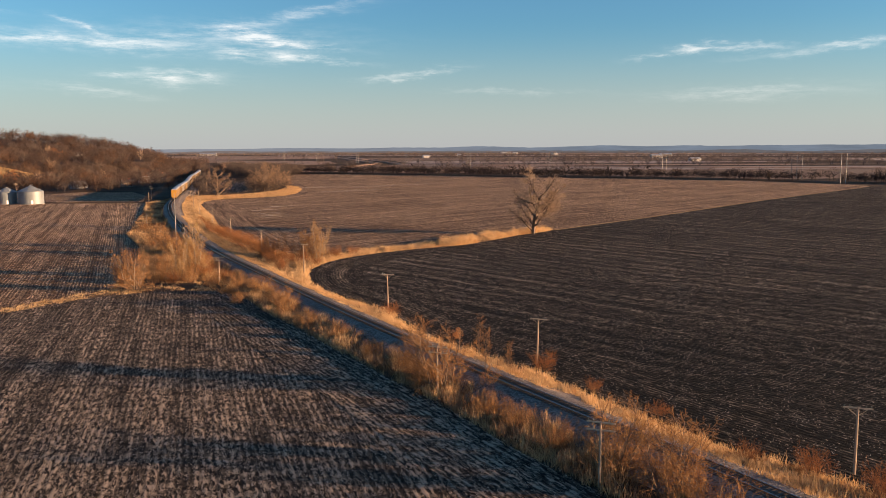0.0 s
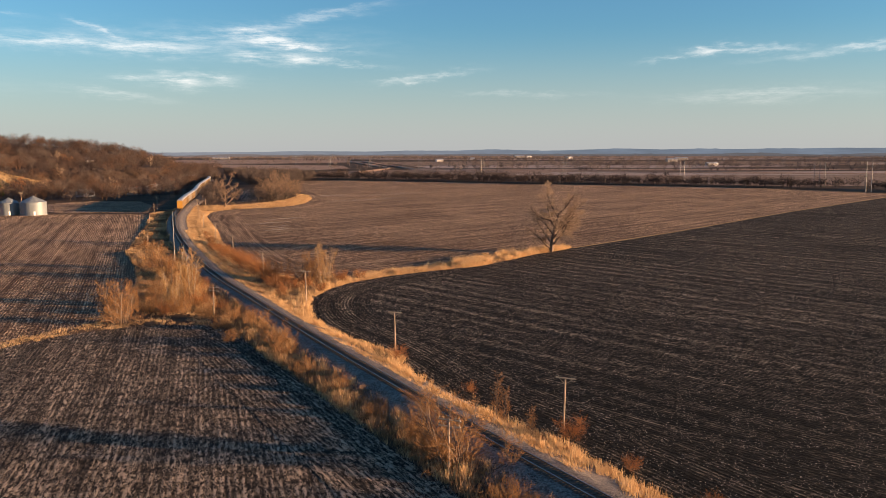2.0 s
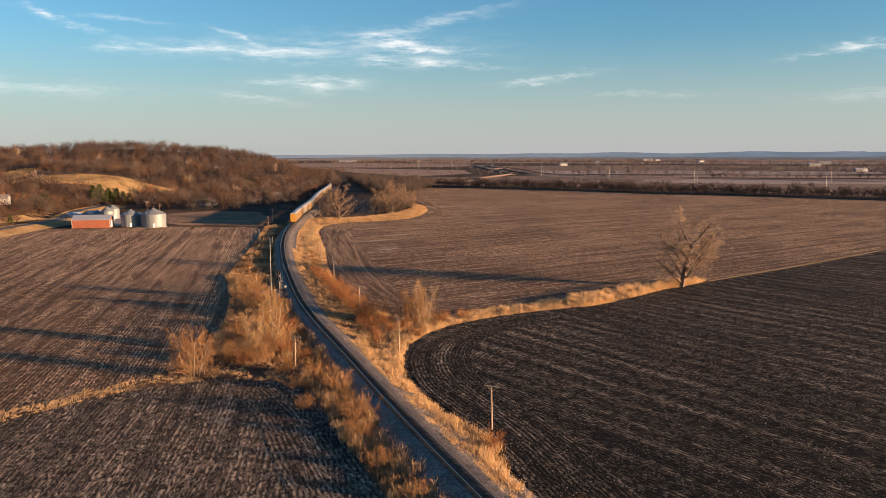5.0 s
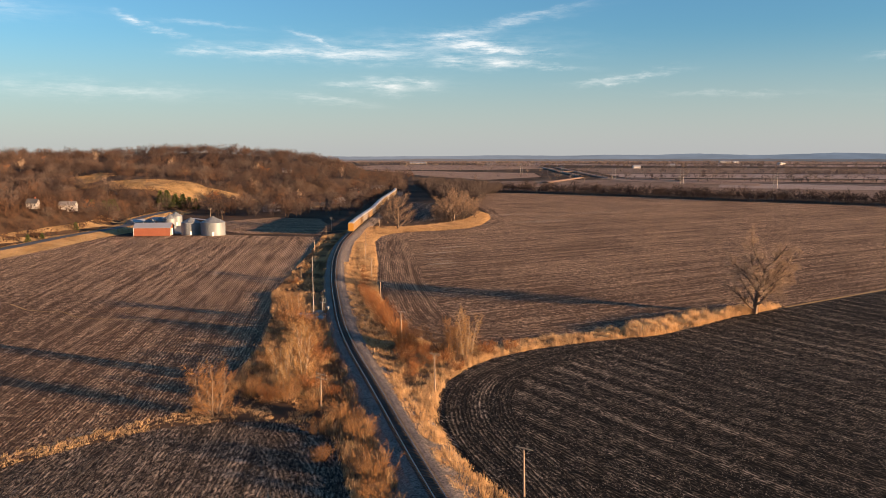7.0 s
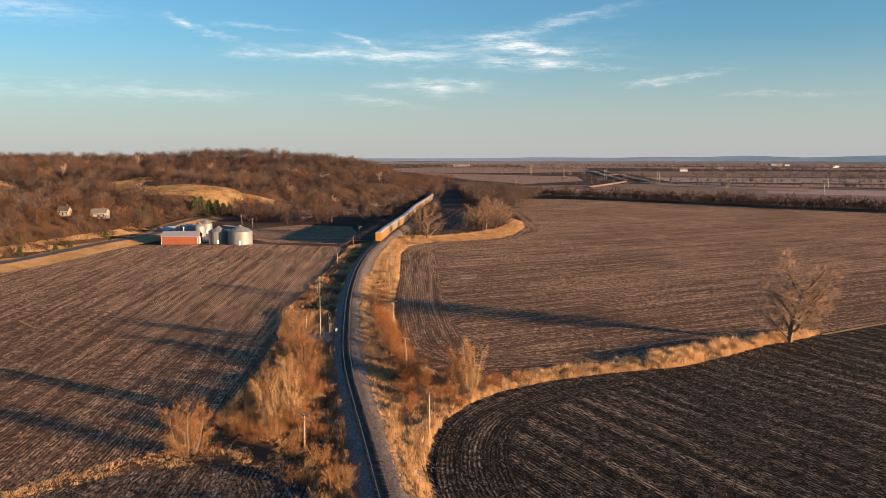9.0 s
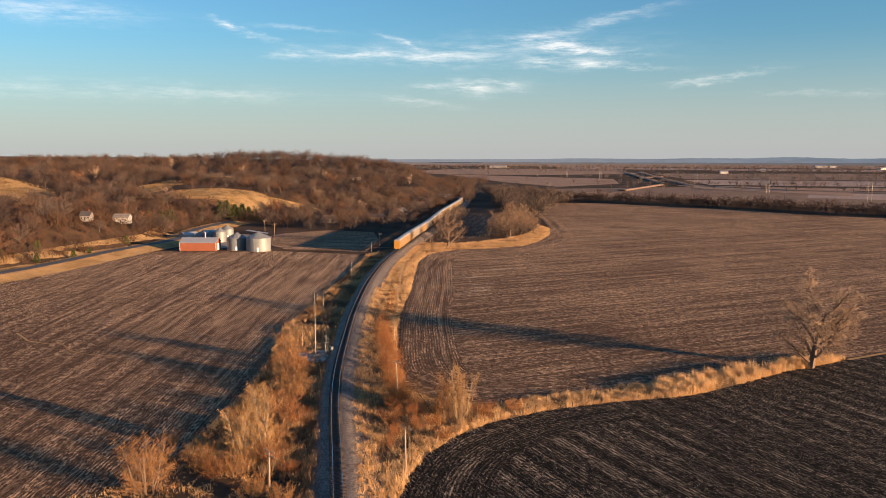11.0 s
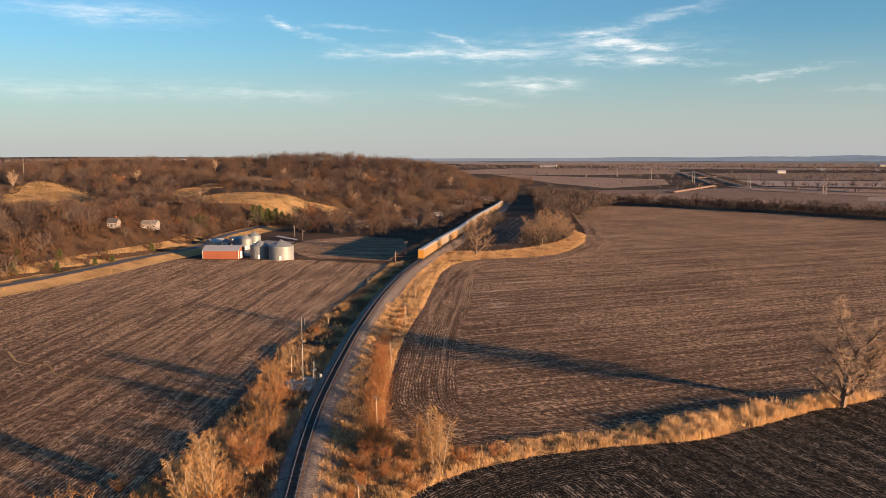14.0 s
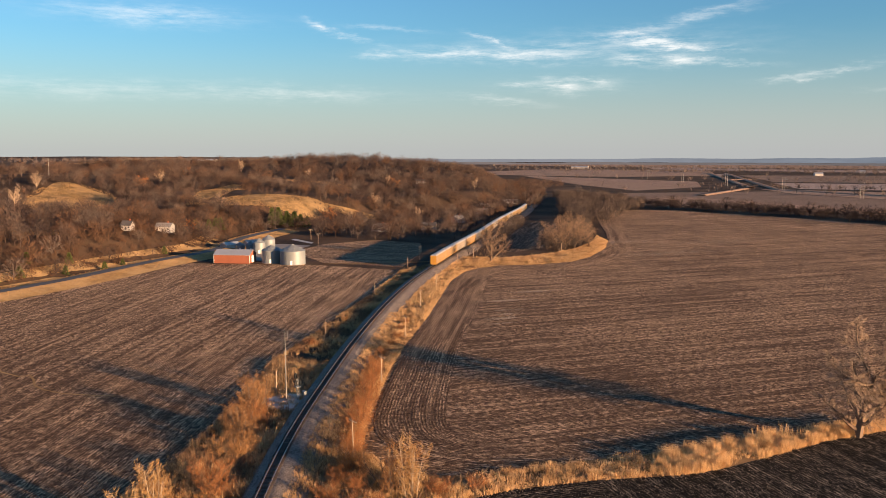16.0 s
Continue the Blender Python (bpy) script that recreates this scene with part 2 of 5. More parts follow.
def turf_material(name, low, high, scale=0.05):
    m, n = material(name)
    pos = n.add("ShaderNodeTexCoord").outputs["Object"]
    a, b, c = n.noise(pos, scale, 5, 0.6), n.noise(pos, 0.6, 4, 0.6), n.noise(pos, 4.0, 4, 0.7)
    k = n.math("ADD", n.math("MULTIPLY", n.step(a, 0.3, 0.7), 0.45), n.math("ADD", n.math("MULTIPLY", b, 0.35), n.math("MULTIPLY", c, 0.3)))
    n.surface(n.mix(n.step(k, 0.2, 0.85), low, high), 0.95, 0.0, n.bump(n.math("ADD", b, c), 0.9, 0.25), 0.1)
    return m


GROUND = turf_material("leaf_litter_ground", (0.035, 0.024, 0.017), (0.10, 0.064, 0.04), 0.02)
DRY_GRASS = turf_material("dry_grass_ground", (0.10, 0.06, 0.03), (0.32, 0.20, 0.095))
PASTURE = turf_material("dry_pasture", (0.13, 0.085, 0.038), (0.36, 0.24, 0.115), 0.06)
VERGE_GRASS = turf_material("pale_verge_grass", (0.24, 0.15, 0.065), (0.46, 0.31, 0.15), 0.06)
PALE_GRAVEL = plain("pale_crushed_stone", (0.50, 0.47, 0.43), 0.95, 0, 0.2, 2.0, 0.6)
CONCRETE = plain("pale_concrete", (0.42, 0.41, 0.40), 0.9, 0, 0.15, 0.4, 0.1)
GRAVEL = plain("gravel", (0.27, 0.235, 0.20), 0.95, 0, 0.3, 2.0, 0.6)
ASPHALT = plain("worn_asphalt", (0.10, 0.10, 0.105), 0.9, 0, 0.2, 1.0, 0.2)


def stone_bed(name, dark, light):
    """Broken stone: every stone has its own tone, with weeds and dust in drifts."""
    m, n = material(name)
    pos = n.add("ShaderNodeTexCoord").outputs["Object"]
    cell = n.add("ShaderNodeTexVoronoi")
    n.put(cell.inputs["Vector"], pos)
    cell.inputs["Scale"].default_value = 4.5
    tone = n.split(cell.outputs["Color"])[0]
    dust, fine = n.noise(pos, 0.35, 4, 0.6), n.noise(pos, 9, 4, 0.7)
    k = n.math("ADD", n.math("MULTIPLY", tone, 0.7), n.math("MULTIPLY", n.math("SUBTRACT", dust, 0.35), 0.8))
    h = n.math("ADD", n.math("MULTIPLY", cell.outputs["Distance"], -1.5), fine)
    n.surface(n.mix(k, dark, light), 0.95, 0, n.bump(h, 1.0, 0.12), 0.2)
    return m


BALLAST = stone_bed("grey_ballast_stone", (0.055, 0.046, 0.041), (0.34, 0.285, 0.245))
SLEEPER = plain("weathered_sleeper_wood", (0.065, 0.05, 0.042), 0.9, 0, 0.4, 2.0, 0.3)
RAIL = plain("rusty_rail_steel", (0.13, 0.085, 0.06), 0.5, 0.4, 0.3, 2.0)
RAIL_TOP = plain("polished_rail_head", (0.5, 0.48, 0.46), 0.25, 0.9, 0.1, 2.0)
POLE_WOOD = plain("silvered_pole_wood", (0.33, 0.25, 0.18), 0.85, 0, 0.3, 1.5, 0.3)
ARM_WOOD = plain("weathered_crossarm_wood", (0.44, 0.35, 0.24), 0.85, 0, 0.25, 2.0, 0.2)
STEEL = plain("galvanised_steel", (0.195, 0.215, 0.225), 0.55, 0.3, 0.3, 0.6)
GLASSY = plain("glazed_insulator", (0.10, 0.12, 0.11), 0.35, 0, 0.2, 4, 0, 0.6)
MAST = plain("pale_grey_mast_steel", (0.21, 0.21, 0.205), 0.55, 0.3, 0.15, 1.0)
BLACK = plain("matt_black_paint", (0.02, 0.02, 0.022), 0.6, 0, 0.2, 3)
WHITE = plain("white_paint", (0.75, 0.73, 0.7), 0.6, 0, 0.12, 1.0)
BARN_RED = plain("red_barn_siding", (0.24, 0.083, 0.047), 0.7, 0, 0.2, 0.8)
BARN_ROOF = plain("pale_metal_roof", (0.40, 0.41, 0.42), 0.42, 0.4, 0.15, 0.5)
ROOF_DARK = plain("dark_shingle_roof", (0.09, 0.085, 0.085), 0.9, 0, 0.3, 2, 0.3)
ROOF_GREY = plain("grey_shingle_roof", (0.2, 0.19, 0.185), 0.9, 0, 0.25, 2, 0.3)
WALL_WHITE = plain("white_clapboard", (0.36, 0.345, 0.33), 0.7, 0, 0.15, 1)
WALL_TAN = plain("tan_clapboard", (0.26, 0.21, 0.16), 0.75, 0, 0.15, 1)
GLASS_DARK = plain("dark_window_glass", (0.03, 0.035, 0.045), 0.08, 0, 0.1, 1, 0, 0.7)
RACK_YELLOW = plain("yellow_railcar_paint", (0.38, 0.195, 0.035), 0.6, 0, 0.25, 0.5)
RACK_TAN = plain("dusty_tan_railcar_panels", (0.26, 0.175, 0.09), 0.65, 0.1, 0.3, 0.5)
RACK_GREY = plain("galvanised_railcar_panels", (0.3, 0.26, 0.21), 0.55, 0.3, 0.3, 0.5)
RACK_ROOF = plain("white_railcar_roof", (0.33, 0.33, 0.33), 0.5, 0.2, 0.15, 0.5)
BARK = plain("grey_brown_bark", (0.15, 0.105, 0.075), 0.95, 0, 0.35, 1.5, 0.6)
BARK_PALE = plain("pale_bark", (0.34, 0.26, 0.18), 0.9, 0, 0.3, 1.5, 0.4)
TWIG_ORANGE = plant("russet_twigs", (0.19, 0.092, 0.035), (0.42, 0.225, 0.092), 0.85, 0.12)
TWIG_RED = plant("red_brown_twigs", (0.17, 0.070, 0.027), (0.38, 0.165, 0.062), 0.85, 0.12)
TWIG_PALE = plant("straw_pale_twigs", (0.28, 0.165, 0.065), (0.50, 0.315, 0.14), 0.85, 0.15)
TWIG_GREY = plant("grey_brown_twigs", (0.23, 0.165, 0.115), (0.44, 0.325, 0.23), 0.9)
WOODS = plant("bare_woodland_twigs", (0.028, 0.020, 0.018), (0.112, 0.075, 0.058), 0.9, 0.0, 2.2, 0.25)
WOODS_RUSSET = plant("russet_woodland_twigs", (0.048, 0.028, 0.018), (0.145, 0.080, 0.047), 0.9, 0.0, 1.6, 0.25)
WOODS_GREY = plant("grey_woodland_twigs", (0.048, 0.038, 0.034), (0.140, 0.108, 0.091), 0.9, 0.0, 1.6, 0.25)
WOODS_DARK = plant("dark_woodland_twigs", (0.018, 0.014, 0.0135), (0.066, 0.045, 0.038), 0.9, 0.0, 1.6, 0.25)
HEDGE = plant("dark_hedgerow_twigs", (0.02, 0.017, 0.016), (0.075, 0.05, 0.04), 0.9)
TWIG_BROWN = plant("brown_twigs", (0.16, 0.105, 0.07), (0.32, 0.215, 0.14), 0.9)
FAR_WOOD = plant("far_grey_woods", (0.07, 0.06, 0.058), (0.16, 0.125, 0.11), 0.9)
NEEDLES = plant("evergreen_foliage", (0.035, 0.052, 0.018), (0.12, 0.14, 0.042), 0.8)
BLADES = plant("golden_dry_grass", (0.36, 0.205, 0.088), (0.75, 0.525, 0.285), 0.8, 0.35, 1.1, 0.5, 1.6)
BLADES_GREY = plant("bleached_dry_grass", (0.13, 0.076, 0.043), (0.38, 0.24, 0.135), 0.8, 0.3, 1.1, 0.5, 1.6)
BLADES_PASTURE = plant("golden_broom_grass", (0.24, 0.145, 0.062), (0.46, 0.30, 0.14), 0.85, 0.3)
CLOD = plant("pale_corn_residue", (0.22, 0.18, 0.14), (0.62, 0.52, 0.42), 0.9)

# ---- helpers for shapes ----
rng = np.random.default_rng(11)


def raw(name, verts, faces, mat, smooth=False):
    me = bpy.data.meshes.new(name)
    me.from_pydata(verts, [], faces)
    me.materials.append(mat)
    if smooth:
        me.polygons.foreach_set("use_smooth", [True] * len(me.polygons))
    return me


def tri_mesh(name, v, mat):
    """A mesh of loose triangles from an array (n, 3, 3)."""
    n = len(v)
    me = bpy.data.meshes.new(name)
    me.vertices.add(3 * n)
    me.vertices.foreach_set("co", np.ascontiguousarray(v, np.float32).ravel())
    me.loops.add(3 * n)
    me.loops.foreach_set("vertex_index", np.arange(3 * n, dtype=np.int32))
    me.polygons.add(n)
    me.polygons.foreach_set("loop_start", np.arange(0, 3 * n, 3, dtype=np.int32))
    me.polygons.foreach_set("loop_total", np.full(n, 3, np.int32))
    me.update(calc_edges=True)
    me.materials.append(mat)
    return me


def part(name, mesh, parent=None, label=""):
    ob = new(name, mesh)
    if parent is not None:
        ob.parent = parent
    if label:
        ob["label"] = label
    return ob


def solid(name, bm, mat, parent=None, label="", smooth=False):
    me = bpy.data.meshes.new(name)
    bm.to_mesh(me)
    bm.free()
    me.materials.append(mat)
    if smooth:
        me.polygons.foreach_set("use_smooth", [True] * len(me.polygons))
    return part(name, me, parent, label)


def thing(name, label, category, group="", m=None, kind=""):
    ob = new(name)
    ob.empty_display_size = 0.5
    if m is not None:
        ob.matrix_basis = m
    return tagged(ob, label, category, group, kind)


def box(bm, size, at=(0, 0, 0), turn=None, bevel=0.0):
    r = bmesh.ops.create_cube(bm, size=1.0)
    m = Matrix.Translation(at) @ (turn.to_4x4() if turn else Matrix()) @ Matrix.Diagonal((*size, 1))
    bmesh.ops.transform(bm, matrix=m, verts=r["verts"])
    if bevel:
        edges = list({e for v in r["verts"] for e in v.link_edges})
        bmesh.ops.bevel(bm, geom=edges, offset=bevel, segments=1, affect="EDGES")


def tube(bm, a, b, r0, r1, n=8):
    a, b = Vector(a), Vector(b)
    d = b - a
    r = bmesh.ops.create_cone(bm, cap_ends=True, segments=n, radius1=r0, radius2=r1, depth=d.length)
    m = Matrix.Translation((a + b) / 2) @ d.to_track_quat("Z", "Y").to_matrix().to_4x4()
    bmesh.ops.transform(bm, matrix=m, verts=r["verts"])


def inside(poly, pts):
    poly = np.array(poly, float)
    x, y = pts[:, 0], pts[:, 1]
    hit = np.zeros(len(pts), bool)
    for (x0, y0), (x1, y1) in zip(poly, np.roll(poly, -1, 0)):
        with np.errstate(divide="ignore", invalid="ignore"):
            hit ^= ((y0 > y) != (y1 > y)) & (x < (x1 - x0) * (y - y0) / (y1 - y0 + 1e-12) + x0)
    return hit


def scatter(poly, density, r):
    poly = np.array(poly, float)
    lo, hi = poly.min(0), poly.max(0)
    pts = r.uniform(lo, hi, (int(np.prod(hi - lo) * density), 2))
    return pts[inside(poly, pts)]


def curve_through(pts, step=2.0, rounds=3):
    """A smooth line through plan points, sampled at even steps."""
    p = np.array(pts, float)
    s = np.r_[0, np.cumsum(np.hypot(*np.diff(p, axis=0).T))]
    t = np.arange(0, s[-1], step)
    q = np.c_[np.interp(t, s, p[:, 0]), np.interp(t, s, p[:, 1])]
    w = int(18 / step)
    for _ in range(rounds):
        pad = np.r_[2 * q[0] - q[w:0:-1], q, 2 * q[-1] - q[-2:-w - 2:-1]]
        c = np.cumsum(np.r_[np.zeros((1, 2)), pad], axis=0)
        q = (c[2 * w + 1:] - c[:-2 * w - 1]) / (2 * w + 1)
    return q


def offset(line, d):
    """The line moved d metres to its right."""
    t = np.gradient(line, axis=0)
    t /= np.linalg.norm(t, axis=1, keepdims=True)
    return line + d * np.c_[t[:, 1], -t[:, 0]]


def smooth01(a, b, x):
    t = np.clip((x - a) / (b - a), 0, 1)
    return t * t * (3 - 2 * t)


# ---- the lie of the land ----
TOE = np.array([(-420, -900), (-292, 150), (-290, 330), (-301, 393), (-305, 444), (-316, 466), (-335, 498), (-347, 530), (-345, 620), (-328, 720), (-288, 850), (-290, 930), (-318, 1010), (-370, 1120),
                (-430, 1250), (-560, 1500), (-1200, 2300), (-2600, 4200)], float)


def beyond_toe(x, y):
    """Distance west of the foot of the bluff; negative on the plain."""
    best = np.full(x.shape, 1e9)
    side = np.zeros(x.shape)
    for a, b in zip(TOE[:-1], TOE[1:]):
        d = b - a
        t = np.clip(((x - a[0]) * d[0] + (y - a[1]) * d[1]) / (d @ d), 0, 1)
        px, py = x - a[0] - t * d[0], y - a[1] - t * d[1]
        dist = np.hypot(px, py)
        near = dist < best
        side = np.where(near, np.sign(-(d[0] * py - d[1] * px) * -1), side)
        best = np.where(near, dist, best)
    return best * side


def land(x, y):
    x, y = np.asarray(x, float), np.asarray(y, float)
    d = beyond_toe(x, y)
    h = 15.0 * smooth01(0, 48, d) + 13.0 * smooth01(90, 450, d)
    roll = np.sin(x * 0.013 + 0.6) * np.cos(y * 0.0105 + x * 0.004) + 0.6 * np.sin(y * 0.019 - x * 0.009 + 1.0)
    h += 4.5 * roll * smooth01(40, 260, d)
    h += 20.0 * np.exp(-(((x + 590) / 210) ** 2 + ((y - 1150) / 190) ** 2)) * smooth01(-10, 120, d)
    h += 9.0 * np.exp(-(((x + 720) / 200) ** 2 + ((y - 800) / 200) ** 2)) * smooth01(-10, 120, d)
    h += 5.0 * np.exp(-(((x + 445) / 120) ** 2 + ((y - 1080) / 170) ** 2)) * smooth01(-10, 100, d)
    h += 9.0 * np.exp(-(((x + 450) / 75) ** 2 + ((y - 655) / 60) ** 2)) + 11.0 * np.exp(-(((x + 625) / 85) ** 2 + ((y - 580) / 75) ** 2))
    return np.maximum(h, 0.0)


def land1(x, y):
    return float(land(np.array([x]), np.array([y]))[0])

# ---- ground, fields, roads ----
def ground_sheet():
    xs = np.r_[-5200, -4200, -3200, -2400, np.arange(-1800, -1000, 60), np.arange(-1000, -150, 12), np.arange(-150, 420, 30), np.arange(420, 1000, 80), 1400, 2000, 3000, 4200, 5600]
    ys = np.r_[-1500, -800, -300, np.arange(-100, 200, 30), np.arange(200, 1500, 12), np.arange(1500, 2600, 60), 2900, 3400, 4000, 4600, 5600]
    gx, gy = np.meshgrid(xs, ys)
    z = land(gx, gy) - 0.02
    v = np.c_[gx.ravel(), gy.ravel(), z.ravel()]
    nx = len(xs)
    f = [(j * nx + i, j * nx + i + 1, (j + 1) * nx + i + 1, (j + 1) * nx + i) for j in range(len(ys) - 1) for i in range(nx - 1)]
    ob = new("ground", raw("ground", v.tolist(), f, GROUND, True))
    return tagged(ob, "brown winter ground of a river plain with low wooded bluffs", "ground", kind="structure")


ground_sheet()


def flat_field(name, poly, z, mat, rows_way, label, category="field"):
    """A level field; its rows run along rows_way."""
    bm = bmesh.new()
    bm.faces.new([bm.verts.new((x, y, z)) for x, y in poly])
    bmesh.ops.triangulate(bm, faces=bm.faces[:])
    for f in bm.faces:
        if f.normal.z < 0:
            f.normal_flip()
    uv = bm.loops.layers.uv.new("UVMap")
    ax, ay = np.array(rows_way) / np.hypot(*rows_way)
    for f in bm.faces:
        for l in f.loops:
            x, y, _ = l.vert.co
            l[uv].uv = (x * ax + y * ay, x * ay - y * ax)
    ob = solid(name, bm, mat)
    return tagged(ob, label, category, kind="structure")


def ribbon(name, line, left, right, z, mat, label, category, follow=False, profile=None, places=None):
    """A strip along a plan line, from left to right metres off it, with UV in metres. profile: rows of (offset, height)."""
    prof = profile or [(left, z), (right, z)]
    line = np.asarray(line, float)
    sides = places or [offset(line, d) for d, _ in prof]
    s = np.r_[0, np.cumsum(np.hypot(*np.diff(line, axis=0).T))]
    v = []
    for i in range(len(line)):
        for k, (d, h) in enumerate(prof):
            x, y = sides[k][i]
            v.append((x, y, h + (land1(x, y) if follow else 0.0)))
    m = len(prof)
    f = [(i * m + k, i * m + k + 1, (i + 1) * m + k + 1, (i + 1) * m + k) for i in range(len(line) - 1) for k in range(m - 1)]
    me = raw(name, v, f, mat, False)
    uv = me.uv_layers.new(name="UVMap")
    flat = []
    for p in me.polygons:
        for vi in p.vertices:
            i, k = divmod(vi, m)
            flat += [s[i], prof[k][0]]
    uv.data.foreach_set("uv", flat)
    ob = new(name, me)
    return tagged(ob, label, category, kind="structure")


# the railway's line in plan, south to north
RAIL_PTS = [(84.3, -59.3), (37.3, 24.7), (32.6, 33.1), (24.5, 45.8), (15.5, 60.4), (3.0, 82.3), (-12.9, 109.7), (-24.4, 130.5), (-32.8, 146.5), (-42.7, 164.9), (-53.3, 183.4), (-66.2, 208.8), (-77.0, 233.5), (-95.9, 276.7), (-119.5, 336.5), (-139.7, 395.8), (-164.1, 487.5), (-181.8, 562.1), (-210.1, 663.3), (-246.9, 814.5), (-286, 945), (-336, 1100), (-416, 1310)]
RAILWAY = curve_through(RAIL_PTS, 2.0, 2)
RAIL_S = np.r_[0, np.cumsum(np.hypot(*np.diff(RAILWAY, axis=0).T))]


def on_rail(s, d=0.0):
    """Plan place and heading at a length along the railway, d metres to its right."""
    x, y = np.interp(s, RAIL_S, RAILWAY[:, 0]), np.interp(s, RAIL_S, RAILWAY[:, 1])
    x2, y2 = np.interp(s + 1, RAIL_S, RAILWAY[:, 0]), np.interp(s + 1, RAIL_S, RAILWAY[:, 1])
    a = math.atan2(y2 - y, x2 - x)
    return x + d * math.sin(a), y - d * math.cos(a), a


def rail_s(y):
    """The length along the railway at a plan y."""
    return float(np.interp(y, RAILWAY[:, 1], RAIL_S))


# edges of the sown land
EDGE_DARK = [(78, -40), (60, 10), (43.8, 35), (38, 40.8), (32.9, 48.3), (28.1, 56.5), (23.8, 63.5), (20, 72), (14.5, 78), (6.4, 87), (0.5, 100), (-2.3, 112), (-5.5, 118), (-12.5, 125.6),
             (-19, 136), (-24.3, 148.5), (-27.3, 161), (-28, 171), (-26.5, 182), (-22.5, 192), (-14.4, 203), (-2, 214), (11.0, 223), (17, 229), (24, 239), (34.7, 255), (41, 262), (48.9, 271.5)]
EDGE_MID = [(50, 275), (40, 269), (26, 256), (17, 245), (7, 234), (-4, 225), (-16, 213), (-26, 204), (-37, 201), (-48, 207), (-54, 217), (-63.5, 238), (-74.5, 263.5), (-85, 291.2), (-99, 333),
            (-113, 371), (-128, 412), (-134, 440), (-133, 456), (-127, 468), (-109, 482), (-97.5, 500), (-95, 524), (-98, 568), (-108, 610), (-124, 665), (-150, 740), (-185, 850), (-200, 905)]
FIELD_LINE = [(101.5, 329.7), (198, 445.5), (315, 574), (352, 618)]
FAR_EDGE = [(352, 640), (300, 712), (280, 735), (190, 780), (75, 822), (-20, 880), (-122, 925)]
smooth_dark = curve_through(EDGE_DARK, 2.0, 0)
smooth_mid = curve_through(EDGE_MID, 2.0, 0)

flat_field("field_dark", EDGE_DARK + FIELD_LINE + [(420, 600), (640, 420), (700, 100), (640, -260), (200, -260)], 0.03, DARK_ROWS, (0.70, -0.71), "dark plowed corn stubble field with pale residue rows")
flat_field("field_middle", EDGE_MID + FAR_EDGE[::-1] + FIELD_LINE[::-1], 0.04, MID_ROWS, (0.70, 0.71), "brown harvested field with straw-coloured stubble rows")
ribbon("field_headland", curve_through([(-14, 224), (-24, 215), (-33, 211), (-42, 215), (-50, 227), (-57, 245), (-66, 266), (-77, 294), (-91, 336), (-105, 374), (-119, 413), (-125, 434), (-124.5, 449), (-118, 460), (-106, 469), (-93, 483), (-87, 503), (-85.5, 526), (-89, 566), (-99, 608), (-115, 662), (-141, 737)], 2.0, 1), -7.6, 8.5, 0.09, MID_ROWS, "dark curving headland rows round a brown field", "field")
ribbon("field_headland", curve_through(EDGE_DARK[:22], 2.0, 1), 0.5, 13, 0.08, DARK_ROWS, "dark curving headland rows along a grass verge", "field")
ribbon("trim", curve_through([(50, 272.5), (101.5, 329.7), (198, 445.5), (315, 574), (352, 618)], 6.0, 0), -0.6, 0.7, 0.12, VERGE_GRASS, "pale grassy line between two fields", "field edge")

EDGE_NEAR = [(70, -50), (22.4, 29), (19, 34.3), (14, 42.1), (7.2, 55.7), (-1.5, 69.8), (-11, 86.4), (-21, 103.5), (-29, 117), (-34, 127), (-38.5, 134), (-44, 138.5), (-52, 139), (-60.5, 136.5), (-69, 130.5), (-75.5, 120), (-82, 108),
             (-95, 88), (-130, 40), (-180, -40)]
flat_field("field_near", EDGE_NEAR + [(-120, -200), (60, -200)], 0.03, NEAR_ROWS, (-0.296, 0.955), "grey-brown corn stubble field in long low sun")
near_line = curve_through(EDGE_NEAR[:12], 2.0, 1)
ribbon("field_headland", near_line, -11, -0.4, 0.08, NEAR_ROWS, "curving stubble rows at a field's rounded corner", "field")
EDGE_LEFT = [(-200, -20), (-133, 42), (-97.8, 89), (-84.3, 108.8), (-78, 121), (-71.6, 132.2), (-69.5, 146), (-70, 158), (-74, 172), (-80, 192), (-88, 212), (-97, 232), (-109.5, 257), (-117.5, 284), (-128.5, 319), (-142.5, 365), (-160, 424),
             (-168, 430), (-219, 427), (-266, 406.5), (-281, 404), (-283, 380), (-272, 320), (-265, 282), (-258, 120)]
flat_field("field_west", EDGE_LEFT, 0.03, LEFT_ROWS, (-0.36, 0.933), "brown harvested field with stubble rows before a farm")
flat_field("field_behind_farm", [(-170, 440), (-217, 436), (-262, 470), (-268, 512), (-250, 548), (-215, 545), (-190, 500)], 0.03, LEFT_ROWS, (0.95, 0.1), "dark bare field corner beside a track")
flat_field("field_grove", [(-146, 522), (-134, 540), (-132, 600), (-160, 720), (-205, 735), (-190, 640), (-168, 560)], 0.03, NEAR_ROWS, (0.2, -1), "dark bare field behind a grove")

TRACE = [(-180, 221), (-168, 214), (-158.6, 213), (-158.3, 215.5), (-153.3, 213), (-148, 209.3), (-143, 207.8), (-135.7, 207.6), (-128.3, 209.7), (-121.3, 212.2)]

